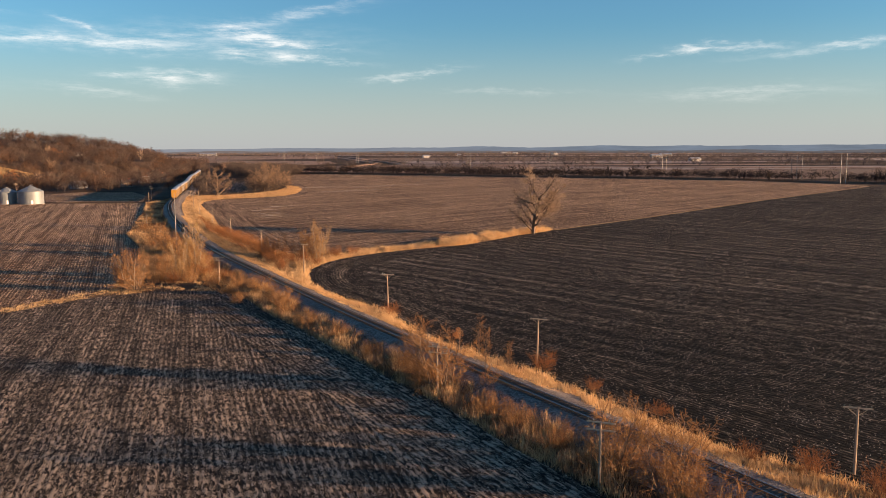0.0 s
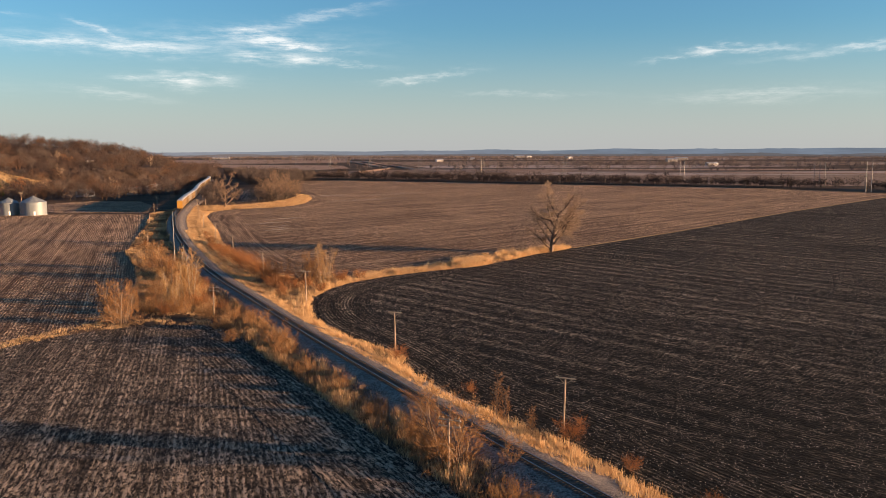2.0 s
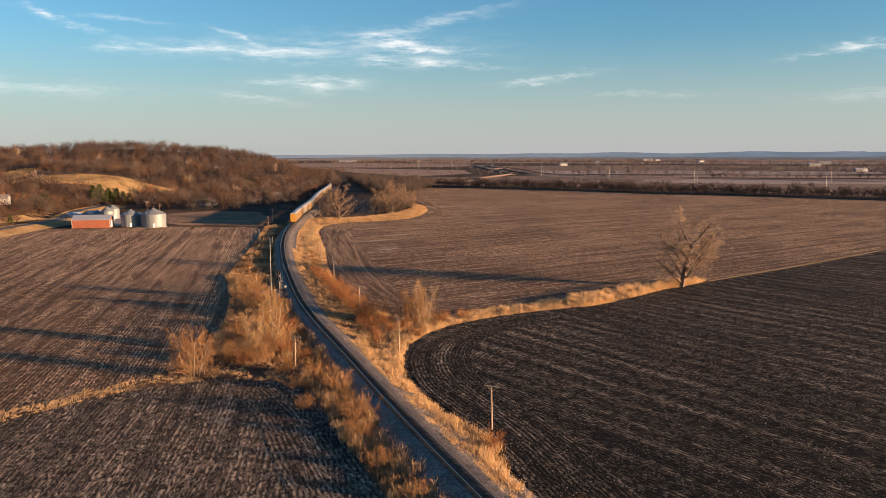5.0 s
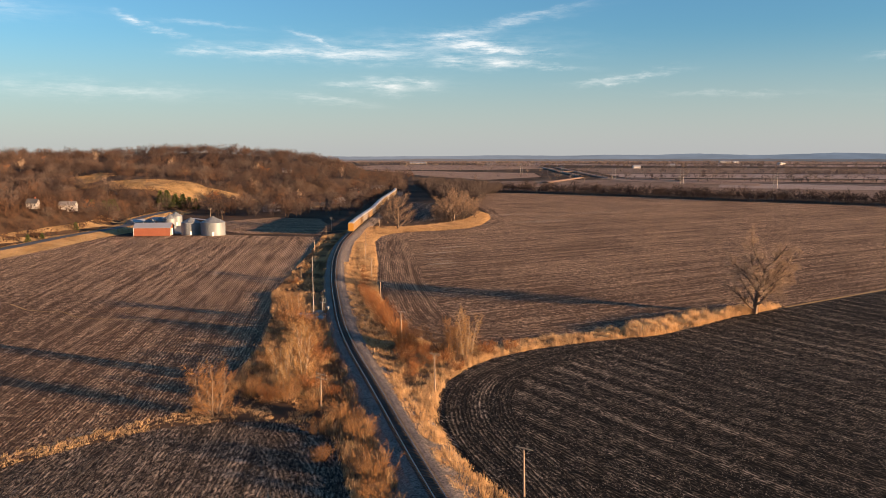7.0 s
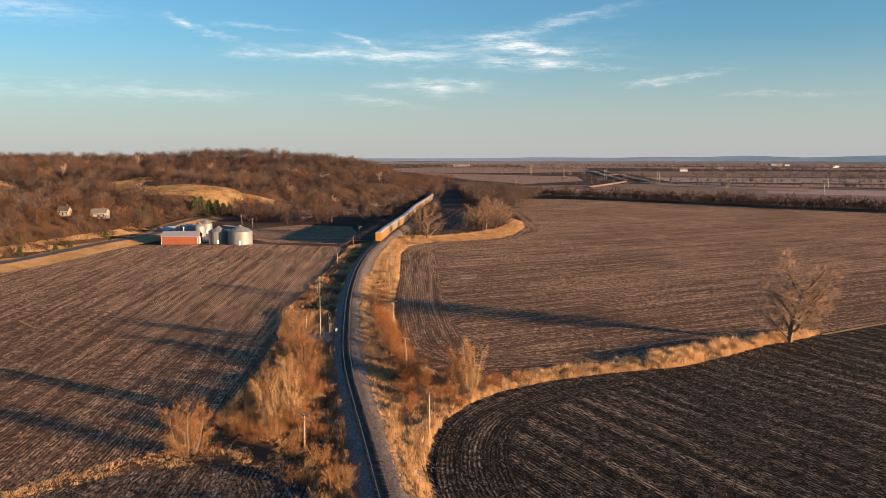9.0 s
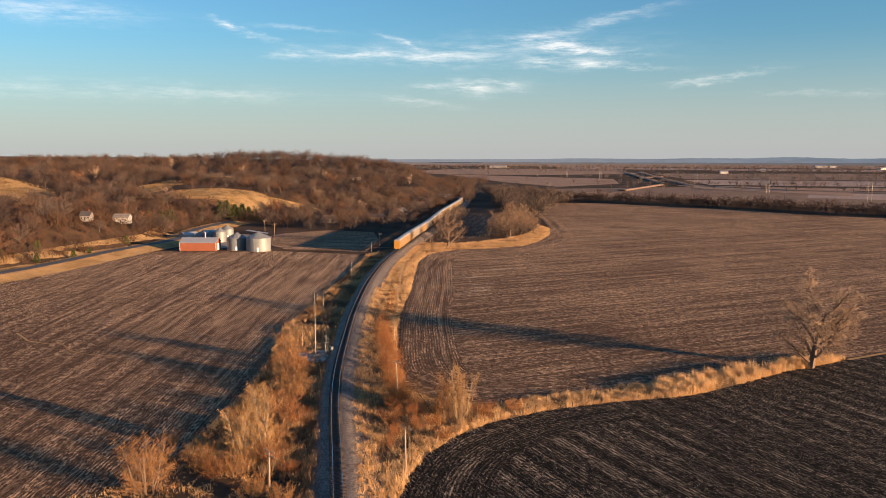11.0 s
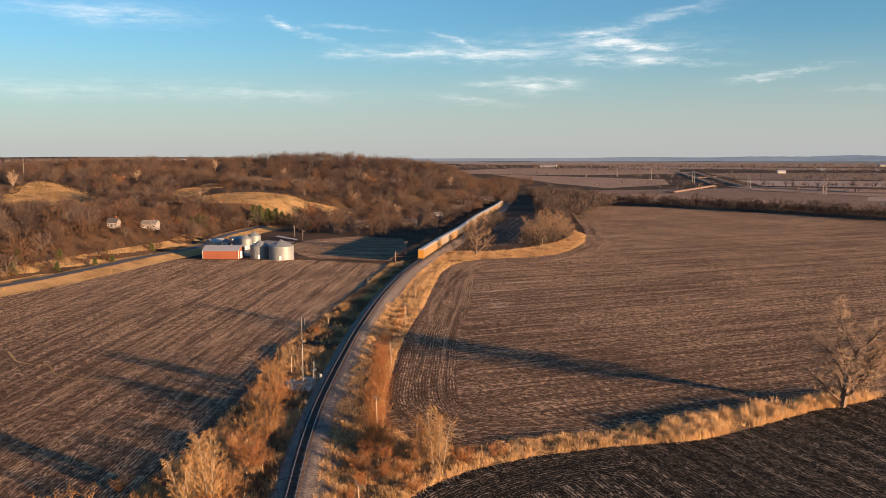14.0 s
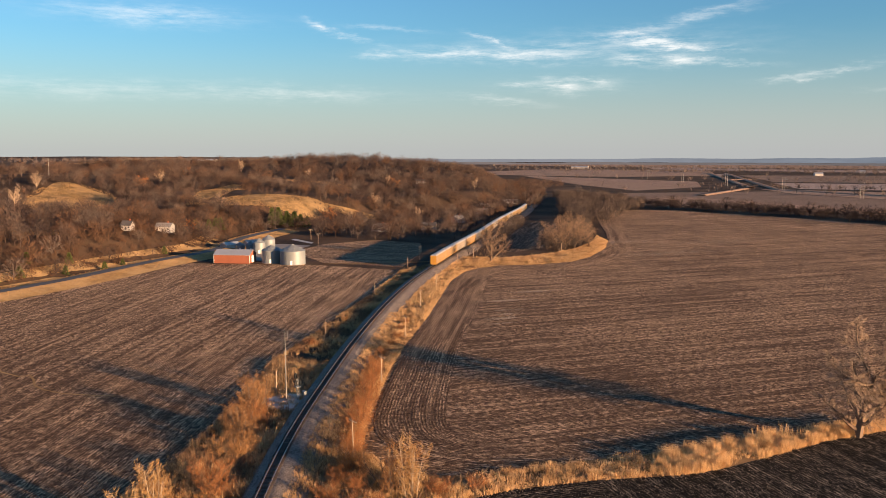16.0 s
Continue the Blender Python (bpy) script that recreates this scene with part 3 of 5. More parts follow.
# the far plain
FAR = [("tan", [(-190, 1000), (80, 940), (330, 760), (700, 830), (800, 1180), (300, 1250), (-40, 1420), (-260, 1250)], FAR_BROWN),
       ("pale", [(90, 1120), (212, 1090), (420, 1100), (640, 1130), (900, 1220), (700, 1290), (300, 1260), (100, 1240)], FAR_PALE),
       ("pale", [(-700, 1990), (-240, 1760), (-190, 1500), (-260, 1330), (-400, 1500)], FAR_TAN),
       ("pale", [(-900, 2640), (-310, 2260), (-640, 1990), (-1000, 2100)], FAR_TAN),
       ("pale", [(-40, 1500), (400, 1500), (800, 1700), (400, 1800), (80, 1780), (-100, 1750)], FAR_PALE),
       ("dark", [(-100, 1800), (400, 1850), (1000, 1750), (1200, 2200), (200, 2400), (-220, 2250)], FAR_BROWN),
       ("pale", [(-560, 2850), (0, 2700), (700, 2600), (1500, 2700), (1200, 3000), (0, 3000), (-700, 3300)], FAR_PALE),
       ("tan", [(-1400, 3400), (-400, 3200), (600, 3150), (2000, 3200), (2400, 3900), (-1600, 4100)], FAR_TAN),
       ("pale", [(900, 1300), (1500, 1300), (2200, 1900), (1700, 2500), (1000, 2000)], FAR_PALE),
       ("pale", [(-215, 1020), (-150, 1000), (60, 935), (150, 905), (60, 1010), (-100, 1130), (-180, 1200)], FAR_TAN),
       ("pale", [(150, 1330), (500, 1330), (800, 1420), (500, 1450), (160, 1440)], FAR_TAN),
       ("pale", [(-500, 2330), (-260, 2180), (-250, 2300), (-420, 2480)], FAR_PALE),
       ("tan", [(-905.7, 2680.4), (-652.7, 2783.8), (-373.7, 2799.2), (-261.9, 2180.9), (-455.4, 1993.0), (-617.0, 1979.7)], FAR_TAN),
       ("pale", [(-95.7, 1466.6), (169.1, 1403.4), (145.7, 1172.9), (-35.2, 1319.5)], FAR_TAN),
       ("tan", [(500, 500), (900, 560), (1300, 1100), (900, 1150), (520, 800)], FAR_TAN)]
for i, (tone, poly, mat) in enumerate(FAR):
    flat_field("far_field", poly, 0.12 + 0.03 * i, mat, (0.9, -0.2), tone + " winter field far out on the river plain")

# railway bed: a broad shaded shoulder on the west side, narrow further north
BED = [(-5.9, 0.02), (-5.3, 0.2), (-2.7, 1.52), (-1.9, 1.6), (1.9, 1.6), (2.6, 1.52), (5.4, 0.6), (7.4, 0.05)]


def shoulder(y):
    """How far the western shoulder reaches, as a share of its full width."""
    return 1.0 - 0.52 * smooth01(120, 190, y)


BED_LINE = RAILWAY[RAILWAY[:, 1] < 940]


def bed_side(d):
    if d >= -2.7:
        return offset(BED_LINE, d)
    near, out = offset(BED_LINE, -2.7), offset(BED_LINE, d)
    return near + (out - near) * shoulder(BED_LINE[:, 1])[:, None]


ribbon("railway_bed", BED_LINE, 0, 0, 0, BALLAST, "grey stone ballast bank under a railway track", "railway bed", profile=BED, places=[bed_side(d) for d, _ in BED])
RAIL_Z = 1.6

# farm roads and the road under the bluff
ROAD = curve_through([(-330, -150), (-279, 200), (-279, 293), (-282, 329), (-295, 393), (-298.5, 444), (-309, 464), (-328, 498), (-338, 530), (-348, 575)], 3.0, 1)
ribbon("road", ROAD, -3.2, 3.2, 1.72, ASPHALT, "grey asphalt country road under the bluff", "road")
ribbon("road_verge", ROAD, 0, 0, 0, VERGE_GRASS, "dry golden roadside grass on a low bank", "verge", profile=[(-9, 1.0), (-4.2, 1.6), (-3, 1.66), (3, 1.66), (4.6, 1.5), (9, 0.8), (15, 0.05)])
ribbon("farm_track", curve_through([(-213, 432), (-190, 446), (-176, 457), (-150, 478), (-132, 492)], 3.0, 1), -1.3, 1.3, 0.20, DRY_GRASS, "brown earth farm track across the railway", "track")
flat_field("farm_yard", [(-236, 432), (-266, 424), (-290, 442), (-312, 470), (-292, 500), (-270, 500), (-262, 466), (-240, 442)], 0.10, GRAVEL, (1, 0), "pale gravel yard round the grain bins", "yard")
flat_field("farm_drive", [(-302, 522), (-276, 509), (-278, 514), (-304, 529)], 0.14, CONCRETE, (1, 0), "pale concrete apron behind the grain bins", "drive")
flat_field("farm_drive", [(-310, 476), (-304, 480), (-322, 500), (-340, 512), (-356, 540), (-364, 542), (-346, 506), (-330, 494)], 0.16, CONCRETE, (1, 0), "pale concrete drive up to the farmyard", "drive")


def pad():
    """A low bank of gravel with sloping sides."""
    top = [(-86.5, 226.5), (-83, 222), (-77.5, 223.5), (-76.5, 227.5), (-80, 232.5), (-84, 231.5)]
    cx, cy = -81.5, 227.5
    bm = bmesh.new()
    hi = [bm.verts.new((x, y, 0.62)) for x, y in top]
    lo = [bm.verts.new((cx + (x - cx) * 1.35, cy + (y - cy) * 1.35, 0.0)) for x, y in top]
    faces = [bm.faces.new(hi)] + [bm.faces.new((lo[i], lo[(i + 1) % 6], hi[(i + 1) % 6], hi[i])) for i in range(6)]
    bmesh.ops.recalc_face_normals(bm, faces=faces)
    tagged(solid("signal_pad", bm, PALE_GRAVEL), "pale gravel pad under a railway signal", "pad", kind="structure")


pad()

# levee road with its side banks out on the plain
for pts in ([(-330, 2420), (-300, 2350), (-200, 1900), (-112, 1508)], [(-270, 2400), (-235, 2250), (-124, 1718), (-64, 1443), (80, 1310), (400, 1180), (900, 1050)], [(-145, 1222), (-115, 1461)], [(-202, 1850), (-160, 1940)]):
    ribbon("levee", curve_through(pts, 12.0, 0), 0, 0, 0, FAR_TAN, "long grassy levee bank on the plain", "levee", profile=[(-7, 0.4), (-3, 1.8), (3, 1.8), (7, 0.4)])


# far ridges along the horizon
def ridge(name, dist, base, mat, label, lo, hi, seed):
    v, f = [], []
    angles = np.radians(np.arange(-110, 80, 0.35))
    for i, a in enumerate(angles):
        t = np.degrees(a)
        h = np.interp(t, [-110, -50, -20, 0, 12, 25, 80], base)
        h *= 1 + lo * noise.noise((t * 0.23, seed, 0)) + hi * noise.noise((t * 2.1, seed, 3))
        x, y = 20 + dist * math.sin(a), 20 + dist * math.cos(a)
        v += [(x, y, -5), (x, y, h), (x * 1.03, y * 1.03, h * 0.9)]
        if i:
            k = 3 * i
            f += [(k - 3, k, k + 1, k - 2), (k - 2, k + 1, k + 2, k - 1)]
    ob = new(name, raw(name, v, f, mat))
    return tagged(ob, label, "ridge", kind="structure")


def haze_glow(name, color, glow):
    """Far woods; the haze of kilometres of air is put in as colour and emission."""
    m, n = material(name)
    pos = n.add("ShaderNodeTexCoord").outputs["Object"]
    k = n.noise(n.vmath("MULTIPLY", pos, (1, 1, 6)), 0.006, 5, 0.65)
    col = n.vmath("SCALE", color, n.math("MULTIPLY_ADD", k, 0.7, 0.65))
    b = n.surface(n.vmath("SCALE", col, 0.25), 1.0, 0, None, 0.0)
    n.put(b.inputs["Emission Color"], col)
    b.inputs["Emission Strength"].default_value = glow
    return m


# both ridges glow faintly by themselves, which stands in for distance haze
RIDGE_BLUE = haze_glow("distant_hazy_wood", (0.155, 0.18, 0.222), 0.34)
RIDGE_NEAR = haze_glow("distant_brown_wood", (0.13, 0.12, 0.125), 0.32)
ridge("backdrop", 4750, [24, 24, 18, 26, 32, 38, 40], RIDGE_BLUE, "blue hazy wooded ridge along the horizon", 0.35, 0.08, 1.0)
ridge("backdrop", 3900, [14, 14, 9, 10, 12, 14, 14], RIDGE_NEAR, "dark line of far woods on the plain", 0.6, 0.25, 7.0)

# dry grass at the foot of the bluff, and a pale trace across the western field
ribbon("bluff_verge", curve_through([(-289, 180), (-292, 330), (-302, 393), (-306, 444), (-317, 466), (-336, 498)], 4.0, 0), 0, 0, 0, VERGE_GRASS, "dry golden grass at the foot of the bluff", "verge", follow=True, profile=[(-16, 0.25), (-11, 0.3), (-6, 0.3), (-1, 0.35)])
ribbon("trim", curve_through(TRACE, 1.5, 0), -0.32, 0.32, 0.07, VERGE_GRASS, "pale washed trace across a stubble field", "field mark")

# ---- railway track ----
def track():
    track_ob = thing("railway_track", "single railway track with rusty rails on dark sleepers", "railway track", kind="structure")
    n0, n1 = 5, int(rail_s(935) / 2)
    for side in (-0.755, 0.755):
        line = offset(RAILWAY, side)[n0:n1]
        for name, w, z0, z1, mat in (("rail", 0.045, 0.12, 0.27, RAIL), ("rail_head", 0.04, 0.27, 0.295, RAIL_TOP)):
            a, b = offset(line, -w), offset(line, w)
            v, f = [], []
            for i in range(len(line)):
                v += [(a[i][0], a[i][1], RAIL_Z + z0), (a[i][0], a[i][1], RAIL_Z + z1), (b[i][0], b[i][1], RAIL_Z + z1), (b[i][0], b[i][1], RAIL_Z + z0)]
                if i:
                    k = 4 * i
                    f += [(k - 4 + j, k - 4 + (j + 1) % 4, k + (j + 1) % 4, k + j) for j in range(3)]
            part(name, raw(name, v, f, mat), track_ob)
    v, f = [], []
    for s in np.arange(20, 760, 0.56):
        x, y, a = on_rail(s)
        c, d = math.cos(a), math.sin(a)
        k = len(v)
        h = RAIL_Z + 0.10 + rng.uniform(-0.02, 0.03)
        wob = rng.uniform(-0.05, 0.05)
        for zz in (RAIL_Z - 0.05, h):
            for u, w in ((-0.12, -1.3), (0.12, -1.3), (0.12, 1.3), (-0.12, 1.3)):
                w += wob
                v.append((x + u * c + w * d, y + u * d - w * c, zz))
        f += [(k + 4, k + 5, k + 6, k + 7), (k, k + 1, k + 5, k + 4), (k + 1, k + 2, k + 6, k + 5), (k + 2, k + 3, k + 7, k + 6), (k + 3, k, k + 4, k + 7)]
    ob = part("sleepers", raw("sleepers", v, f, SLEEPER), track_ob)
    ob["kind"] = "stuff"


track()


# ---- bare trees and shrubs ----
def unit(v):
    return v / (np.linalg.norm(v) + 1e-9)


def sprout(r, spec):
    """Limbs as tapered pieces (a, b, ra, rb) and twigs as slivers (a, b, width), by a spec of levels."""
    limbs, twigs = [], []

    def grow(at, way, length, radius, level):
        lv = spec["levels"][level]
        n = lv.get("pieces", 3)
        p, w = at.copy(), unit(way)
        pts = [p]
        for i in range(n):
            w = unit(w + r.normal(0, lv.get("wander", 0.16), 3) + np.array([0, 0, lv.get("lift", 0.08)]))
            q = p + w * length / n
            ra, rb = radius * (1 - 0.75 * i / n), radius * (1 - 0.75 * (i + 1) / n)
            if lv.get("twig"):
                twigs.append((p, q, max(ra * 2, spec["fine"])))
            else:
                limbs.append((p, q, ra, rb))
            p = q
            pts.append(p)
        if level + 1 < len(spec["levels"]):
            nx = spec["levels"][level + 1]
            count = int(nx["count"] * r.uniform(0.75, 1.25))
            for k in range(count):
                t = nx.get("from", 0.25) + (1 - nx.get("from", 0.25)) * (k + r.uniform(0, 1)) / count
                i = min(int(t * n), n - 1)
                base = pts[i] + (pts[i + 1] - pts[i]) * (t * n - i)
                axis = unit(pts[i + 1] - pts[i])
                side = unit(np.cross(axis, r.normal(0, 1, 3)))
                if level == 0 and spec.get("stems", 1) == 1:
                    g = k * 2.39996 + r.uniform(-0.3, 0.3)
                    side = np.array([math.cos(g), math.sin(g), 0.0])
                ang = nx.get("angle", 0.8) * r.uniform(0.7, 1.3)
                w2 = axis * math.cos(ang) + side * math.sin(ang)
                shrink = 1 - nx.get("taper", 0.5) * t
                grow(base, w2, length * nx["len"] * shrink * r.uniform(0.7, 1.25), radius * nx.get("thick", 0.45) * (1 - 0.4 * t), level + 1)

    for k in range(spec.get("stems", 1)):
        a = r.uniform(0, 2 * math.pi)
        lean = spec.get("lean", 0.05) * r.uniform(0.4, 1.4)
        base = np.array([math.cos(a), math.sin(a), 0]) * spec.get("foot", 0.0) * r.uniform(0, 1) - np.array([0, 0, 0.15])
        grow(base, np.array([math.cos(a) * lean, math.sin(a) * lean, 1.0]), spec["height"] * r.uniform(0.75, 1.0) if spec.get("stems", 1) > 1 else spec["height"], spec["radius"], 0)
    top = max(float(max(a[2], b[2])) for a, b, _ in twigs)
    limbs = [(a / top, b / top, ra / top, rb / top) for a, b, ra, rb in limbs]
    return limbs, [(a / top, b / top, w) for a, b, w in twigs]


def limb_tris(limbs, n=5):
    a, b = np.array([l[0] for l in limbs]), np.array([l[1] for l in limbs])
    ra, rb = np.array([l[2] for l in limbs])[:, None], np.array([l[3] for l in limbs])[:, None]
    w = b - a
    w /= np.linalg.norm(w, axis=1, keepdims=True) + 1e-9
    ref = np.where(np.abs(w[:, 2:3]) > 0.9, np.array([[1.0, 0, 0]]), np.array([[0, 0, 1.0]]))
    u = np.cross(w, ref)
    u /= np.linalg.norm(u, axis=1, keepdims=True) + 1e-9
    v = np.cross(w, u)
    out = []
    for k in range(n):
        c0, s0, c1, s1 = (fn(2 * math.pi * (k + j) / n) for j in (0, 1) for fn in (math.cos, math.sin))
        p0, p1 = a + ra * (c0 * u + s0 * v), a + ra * (c1 * u + s1 * v)
        q0, q1 = b + rb * (c0 * u + s0 * v), b + rb * (c1 * u + s1 * v)
        out += [np.stack([p0, p1, q1], 1), np.stack([p0, q1, q0], 1)]
    return np.concatenate(out)


def sliver_tris(twigs, r, widen=1.0):
    a, b = np.array([t[0] for t in twigs]), np.array([t[1] for t in twigs])
    w = np.array([t[2] for t in twigs])[:, None] * widen
    side = np.cross(b - a, r.normal(0, 1, a.shape))
    side /= np.linalg.norm(side, axis=1, keepdims=True) + 1e-9
    return np.stack([a - side * w / 2, a + side * w / 2, b], 1)


def tree_model(name, spec, bark, twig, seed, label, category, widen=1.0):
    r = np.random.default_rng(seed)
    limbs, twigs = sprout(r, spec)
    ob = thing(name, label, category)
    part("trunk", tri_mesh("trunk", limb_tris(limbs, 3 if spec["stems"] > 5 else 5), bark), ob)
    part("crown", tri_mesh("crown", sliver_tris(twigs, r, widen), twig), ob)
    return ob


SHRUB = dict(fine=0.0042, height=1.0, radius=0.008, stems=28, lean=0.72, foot=0.16, levels=[dict(pieces=3, wander=0.14, lift=0.05), dict(count=8, len=0.40, angle=0.6, thick=0.5, taper=0.3, twig=True, **{"from": 0.15}, pieces=2, lift=0.02),
             dict(count=6, len=0.55, angle=0.6, twig=True, pieces=2, thick=0.6, lift=0.03), dict(count=4, len=0.6, angle=0.6, twig=True, pieces=1, thick=0.7, lift=0.02)])
SLIM = dict(fine=0.0036, height=1.0, radius=0.010, stems=5, lean=0.14, foot=0.10, levels=[dict(pieces=6, wander=0.05, lift=0.05), dict(count=26, len=0.30, angle=0.65, thick=0.35, taper=0.5, **{"from": 0.12}, pieces=2, lift=0.10),
            dict(count=7, len=0.5, angle=0.6, twig=True, pieces=2, thick=0.5), dict(count=7, len=0.6, angle=0.65, twig=True, pieces=1, thick=0.7)])
ROUND = dict(fine=0.0030, height=0.8, radius=0.013, stems=8, lean=0.38, foot=0.08, levels=[dict(pieces=4, wander=0.12, lift=0.06), dict(count=17, len=0.5, angle=0.8, thick=0.42, **{"from": 0.12}, pieces=3, lift=0.05, wander=0.2),
             dict(count=9, len=0.5, angle=0.75, twig=True, pieces=2, thick=0.5, lift=0.03), dict(count=8, len=0.6, angle=0.75, twig=True, pieces=1, thick=0.7, lift=0.02)])
COTTON = dict(fine=0.0021, height=0.62, radius=0.031, stems=1, lean=0.02, levels=[dict(pieces=6, wander=0.04, lift=0.0), dict(count=17, len=0.80, angle=1.0, thick=0.52, taper=0.36, **{"from": 0.30}, pieces=7, lift=0.07, wander=0.16),
              dict(count=14, len=0.40, angle=0.8, thick=0.34, **{"from": 0.15}, pieces=3, lift=0.05, wander=0.2), dict(count=11, len=0.6, angle=0.7, twig=True, pieces=2, thick=0.4, lift=0.05), dict(count=12, len=0.7, angle=0.65, twig=True, pieces=1, thick=0.6, lift=0.04)])
BROAD = dict(COTTON, radius=0.027, fine=0.0032, levels=[COTTON["levels"][0], COTTON["levels"][1], dict(COTTON["levels"][2], count=9), dict(COTTON["levels"][3], count=7), dict(COTTON["levels"][4], count=6)])


MODELS = {"shrub": [tree_model("shrub", SHRUB, BARK, TWIG_ORANGE, 21 + i, "leafless russet shrub beside the railway", "shrub", 1.5) for i in range(3)],
          "red": [tree_model("shrub", SHRUB, BARK, TWIG_RED, 31 + i, "dense red-brown leafless shrub beside the railway", "shrub", 1.6) for i in range(2)],
          "slim": [tree_model("tree", SLIM, BARK_PALE, TWIG_PALE, 41 + i, "tall slim bare tree with straw-pale twigs", "tree", 1.0) for i in range(2)],
          "thin": [tree_model("tree", dict(SLIM, stems=2), BARK, TWIG_ORANGE, 51 + i, "thin bare sapling with russet twigs on the verge", "tree", 1.0) for i in range(2)],
          "round": [tree_model("tree", ROUND, BARK, TWIG_ORANGE, 61 + i, "round bare tree with russet twigs beside a field", "tree", 1.3) for i in range(2)]}
# x, y, height, kind
PLANTS = [(-63, 140, 10.5, "round"), (-58.4, 157.5, 12.5, "slim"), (-54.6, 159.5, 14.5, "slim"), (-57, 166, 8, "shrub"), (-61.5, 151, 6, "shrub"), (-54, 151, 6, "shrub"),
          (-47, 144.5, 5.5, "shrub"), (-40.5, 142.6, 5, "shrub"), (-46.5, 155, 3.6, "red"), (-33, 134, 6.5, "shrub"), (-26, 119.4, 6.5, "shrub"), (-63, 180, 7.5, "red"), (-69, 193, 8.5, "shrub"),
          (-75, 203, 8, "round"), (-85, 219, 9.5, "round"), (-79, 211, 7, "red"), (-58, 176, 6, "red"), (-52, 158, 6, "red"), (-23, 112, 5, "shrub"), (-17.5, 101, 4, "shrub"), (-10.5, 92, 3.6, "shrub"),
          (-4, 80, 3.2, "shrub"), (1.7, 71.3, 4.2, "shrub"), (6.6, 63.5, 10, "round"), (4.5, 67, 5, "shrub"), (12.2, 52, 4.2, "shrub"), (15.2, 47.4, 4.5, "shrub"), (18.4, 41, 5, "shrub"), (12.9, 60.4, 6, "thin"),
          (24, 35.5, 8, "round"), (28.3, 29.5, 8.5, "round"), (30, 22, 7, "shrub"), (-3.3, 111, 4, "red"), (12.7, 78, 7.5, "thin"), (16.5, 73, 4.5, "thin"), (21.6, 73, 4, "red"), (43.5, 34, 4, "red"), (48, 28, 5, "red"),
          (50, 19, 5, "red"), (38, 37, 3.2, "red"), (-36, 172, 3.6, "red"), (-41.3, 184.6, 5, "red"), (-39, 190, 5.5, "red"), (-44.7, 197.1, 7.8, "shrub"), (-49.5, 205, 6.5, "red"), (-55.6, 216.5, 7, "red"),
          (-60, 226, 6.5, "red"), (-65, 236, 6.0, "red"), (-70.8, 246.9, 6.0, "red"), (-75, 256, 5.2, "red"), (-52, 211, 5, "shrub"), (-28.2, 191.8, 12.5, "slim"), (-31.5, 191, 10, "thin"), (-33.5, 193.5, 9, "round"), (-25, 195, 5, "red"),
          (-20, 200.5, 4, "red"), (-34.7, 183, 4.2, "red"), (-80, 265, 4.5, "red"), (-85, 277, 3.8, "red"), (-92, 298, 3.2, "red"), (-100, 318, 3, "red"), (-28, 180, 3.5, "red"), (-110, 276, 4, "red"), (-121, 312, 3.0, "shrub"),
          (-41, 135, 4, "shrub"), (-36, 124, 3.5, "shrub"), (-74, 160, 3.5, "shrub"), (-69, 150, 3.5, "shrub"), (9, 92, 2.6, "red"), (27, 62, 2.6, "red"), (33, 52, 2.6, "red"), (-67, 172, 6, "shrub"), (-57, 149, 5, "red"),
          (-46, 199, 6, "red"), (-51, 208, 6, "red"), (-58, 221, 6, "red"), (-62.5, 231, 6, "red"), (-68, 241, 5.5, "red"), (-73, 251, 5, "red"), (-43, 192, 5, "red"), (-37, 178, 4, "red"), (-32, 186, 4, "red"), (-77.5, 260, 4.5, "red"), (-88, 288, 3.5, "red"), (-96, 308, 3, "red")]
used = set()
for i, (x, y, h, kind) in enumerate(PLANTS):
    src = MODELS[kind][i % len(MODELS[kind])]
    m = pose(x, y, 0, 0, 0, rng.uniform(0, 360)) @ Matrix.Diagonal((h * rng.uniform(0.82, 1.0), h * rng.uniform(0.82, 1.0), h, 1)) @ Matrix.Scale(0.86 if kind in ("shrub", "red") else 1.0, 4)
    if src.name not in used:
        used.add(src.name)
        src.matrix_basis = m
        ob = src
    else:
        ob = copy_thing(src, Matrix())
        ob.matrix_basis = m
    ob["group"] = "bare trees by the railway" if kind in ("slim", "thin", "round") else "shrubs along the railway"

big_tree = tree_model("tree", COTTON, BARK, TWIG_GREY, 77, "large bare cottonwood standing alone in a grass strip", "tree", 1.0)
big_tree.matrix_basis = pose(40, 260.5, 0, 0, 0, 200) @ Matrix.Diagonal((30, 30, 25.5, 1))
lone = tree_model("tree", dict(BROAD, radius=0.03), BARK, TWIG_BROWN, 83, "broad bare tree beside a farm crossing", "tree", 1.2)
lone.matrix_basis = pose(-137, 480, 0, 0, 0, 40) @ Matrix.Diagonal((23, 23, 23, 1))
for x, y, h in ((-121, 548, 23), (-117, 566, 20), (-126, 575, 22), (-122, 596, 19), (-131, 560, 17), (-112, 580, 15), (-130, 606, 18)):
    ob = copy_thing(lone, Matrix())
    ob.matrix_basis = pose(x, y, 0, 0, 0, rng.uniform(0, 360)) @ Matrix.Diagonal((h * 1.05, h * 1.05, h, 1))
    tagged(ob, "bare brown tree in a small grove", "tree", "grove trees")


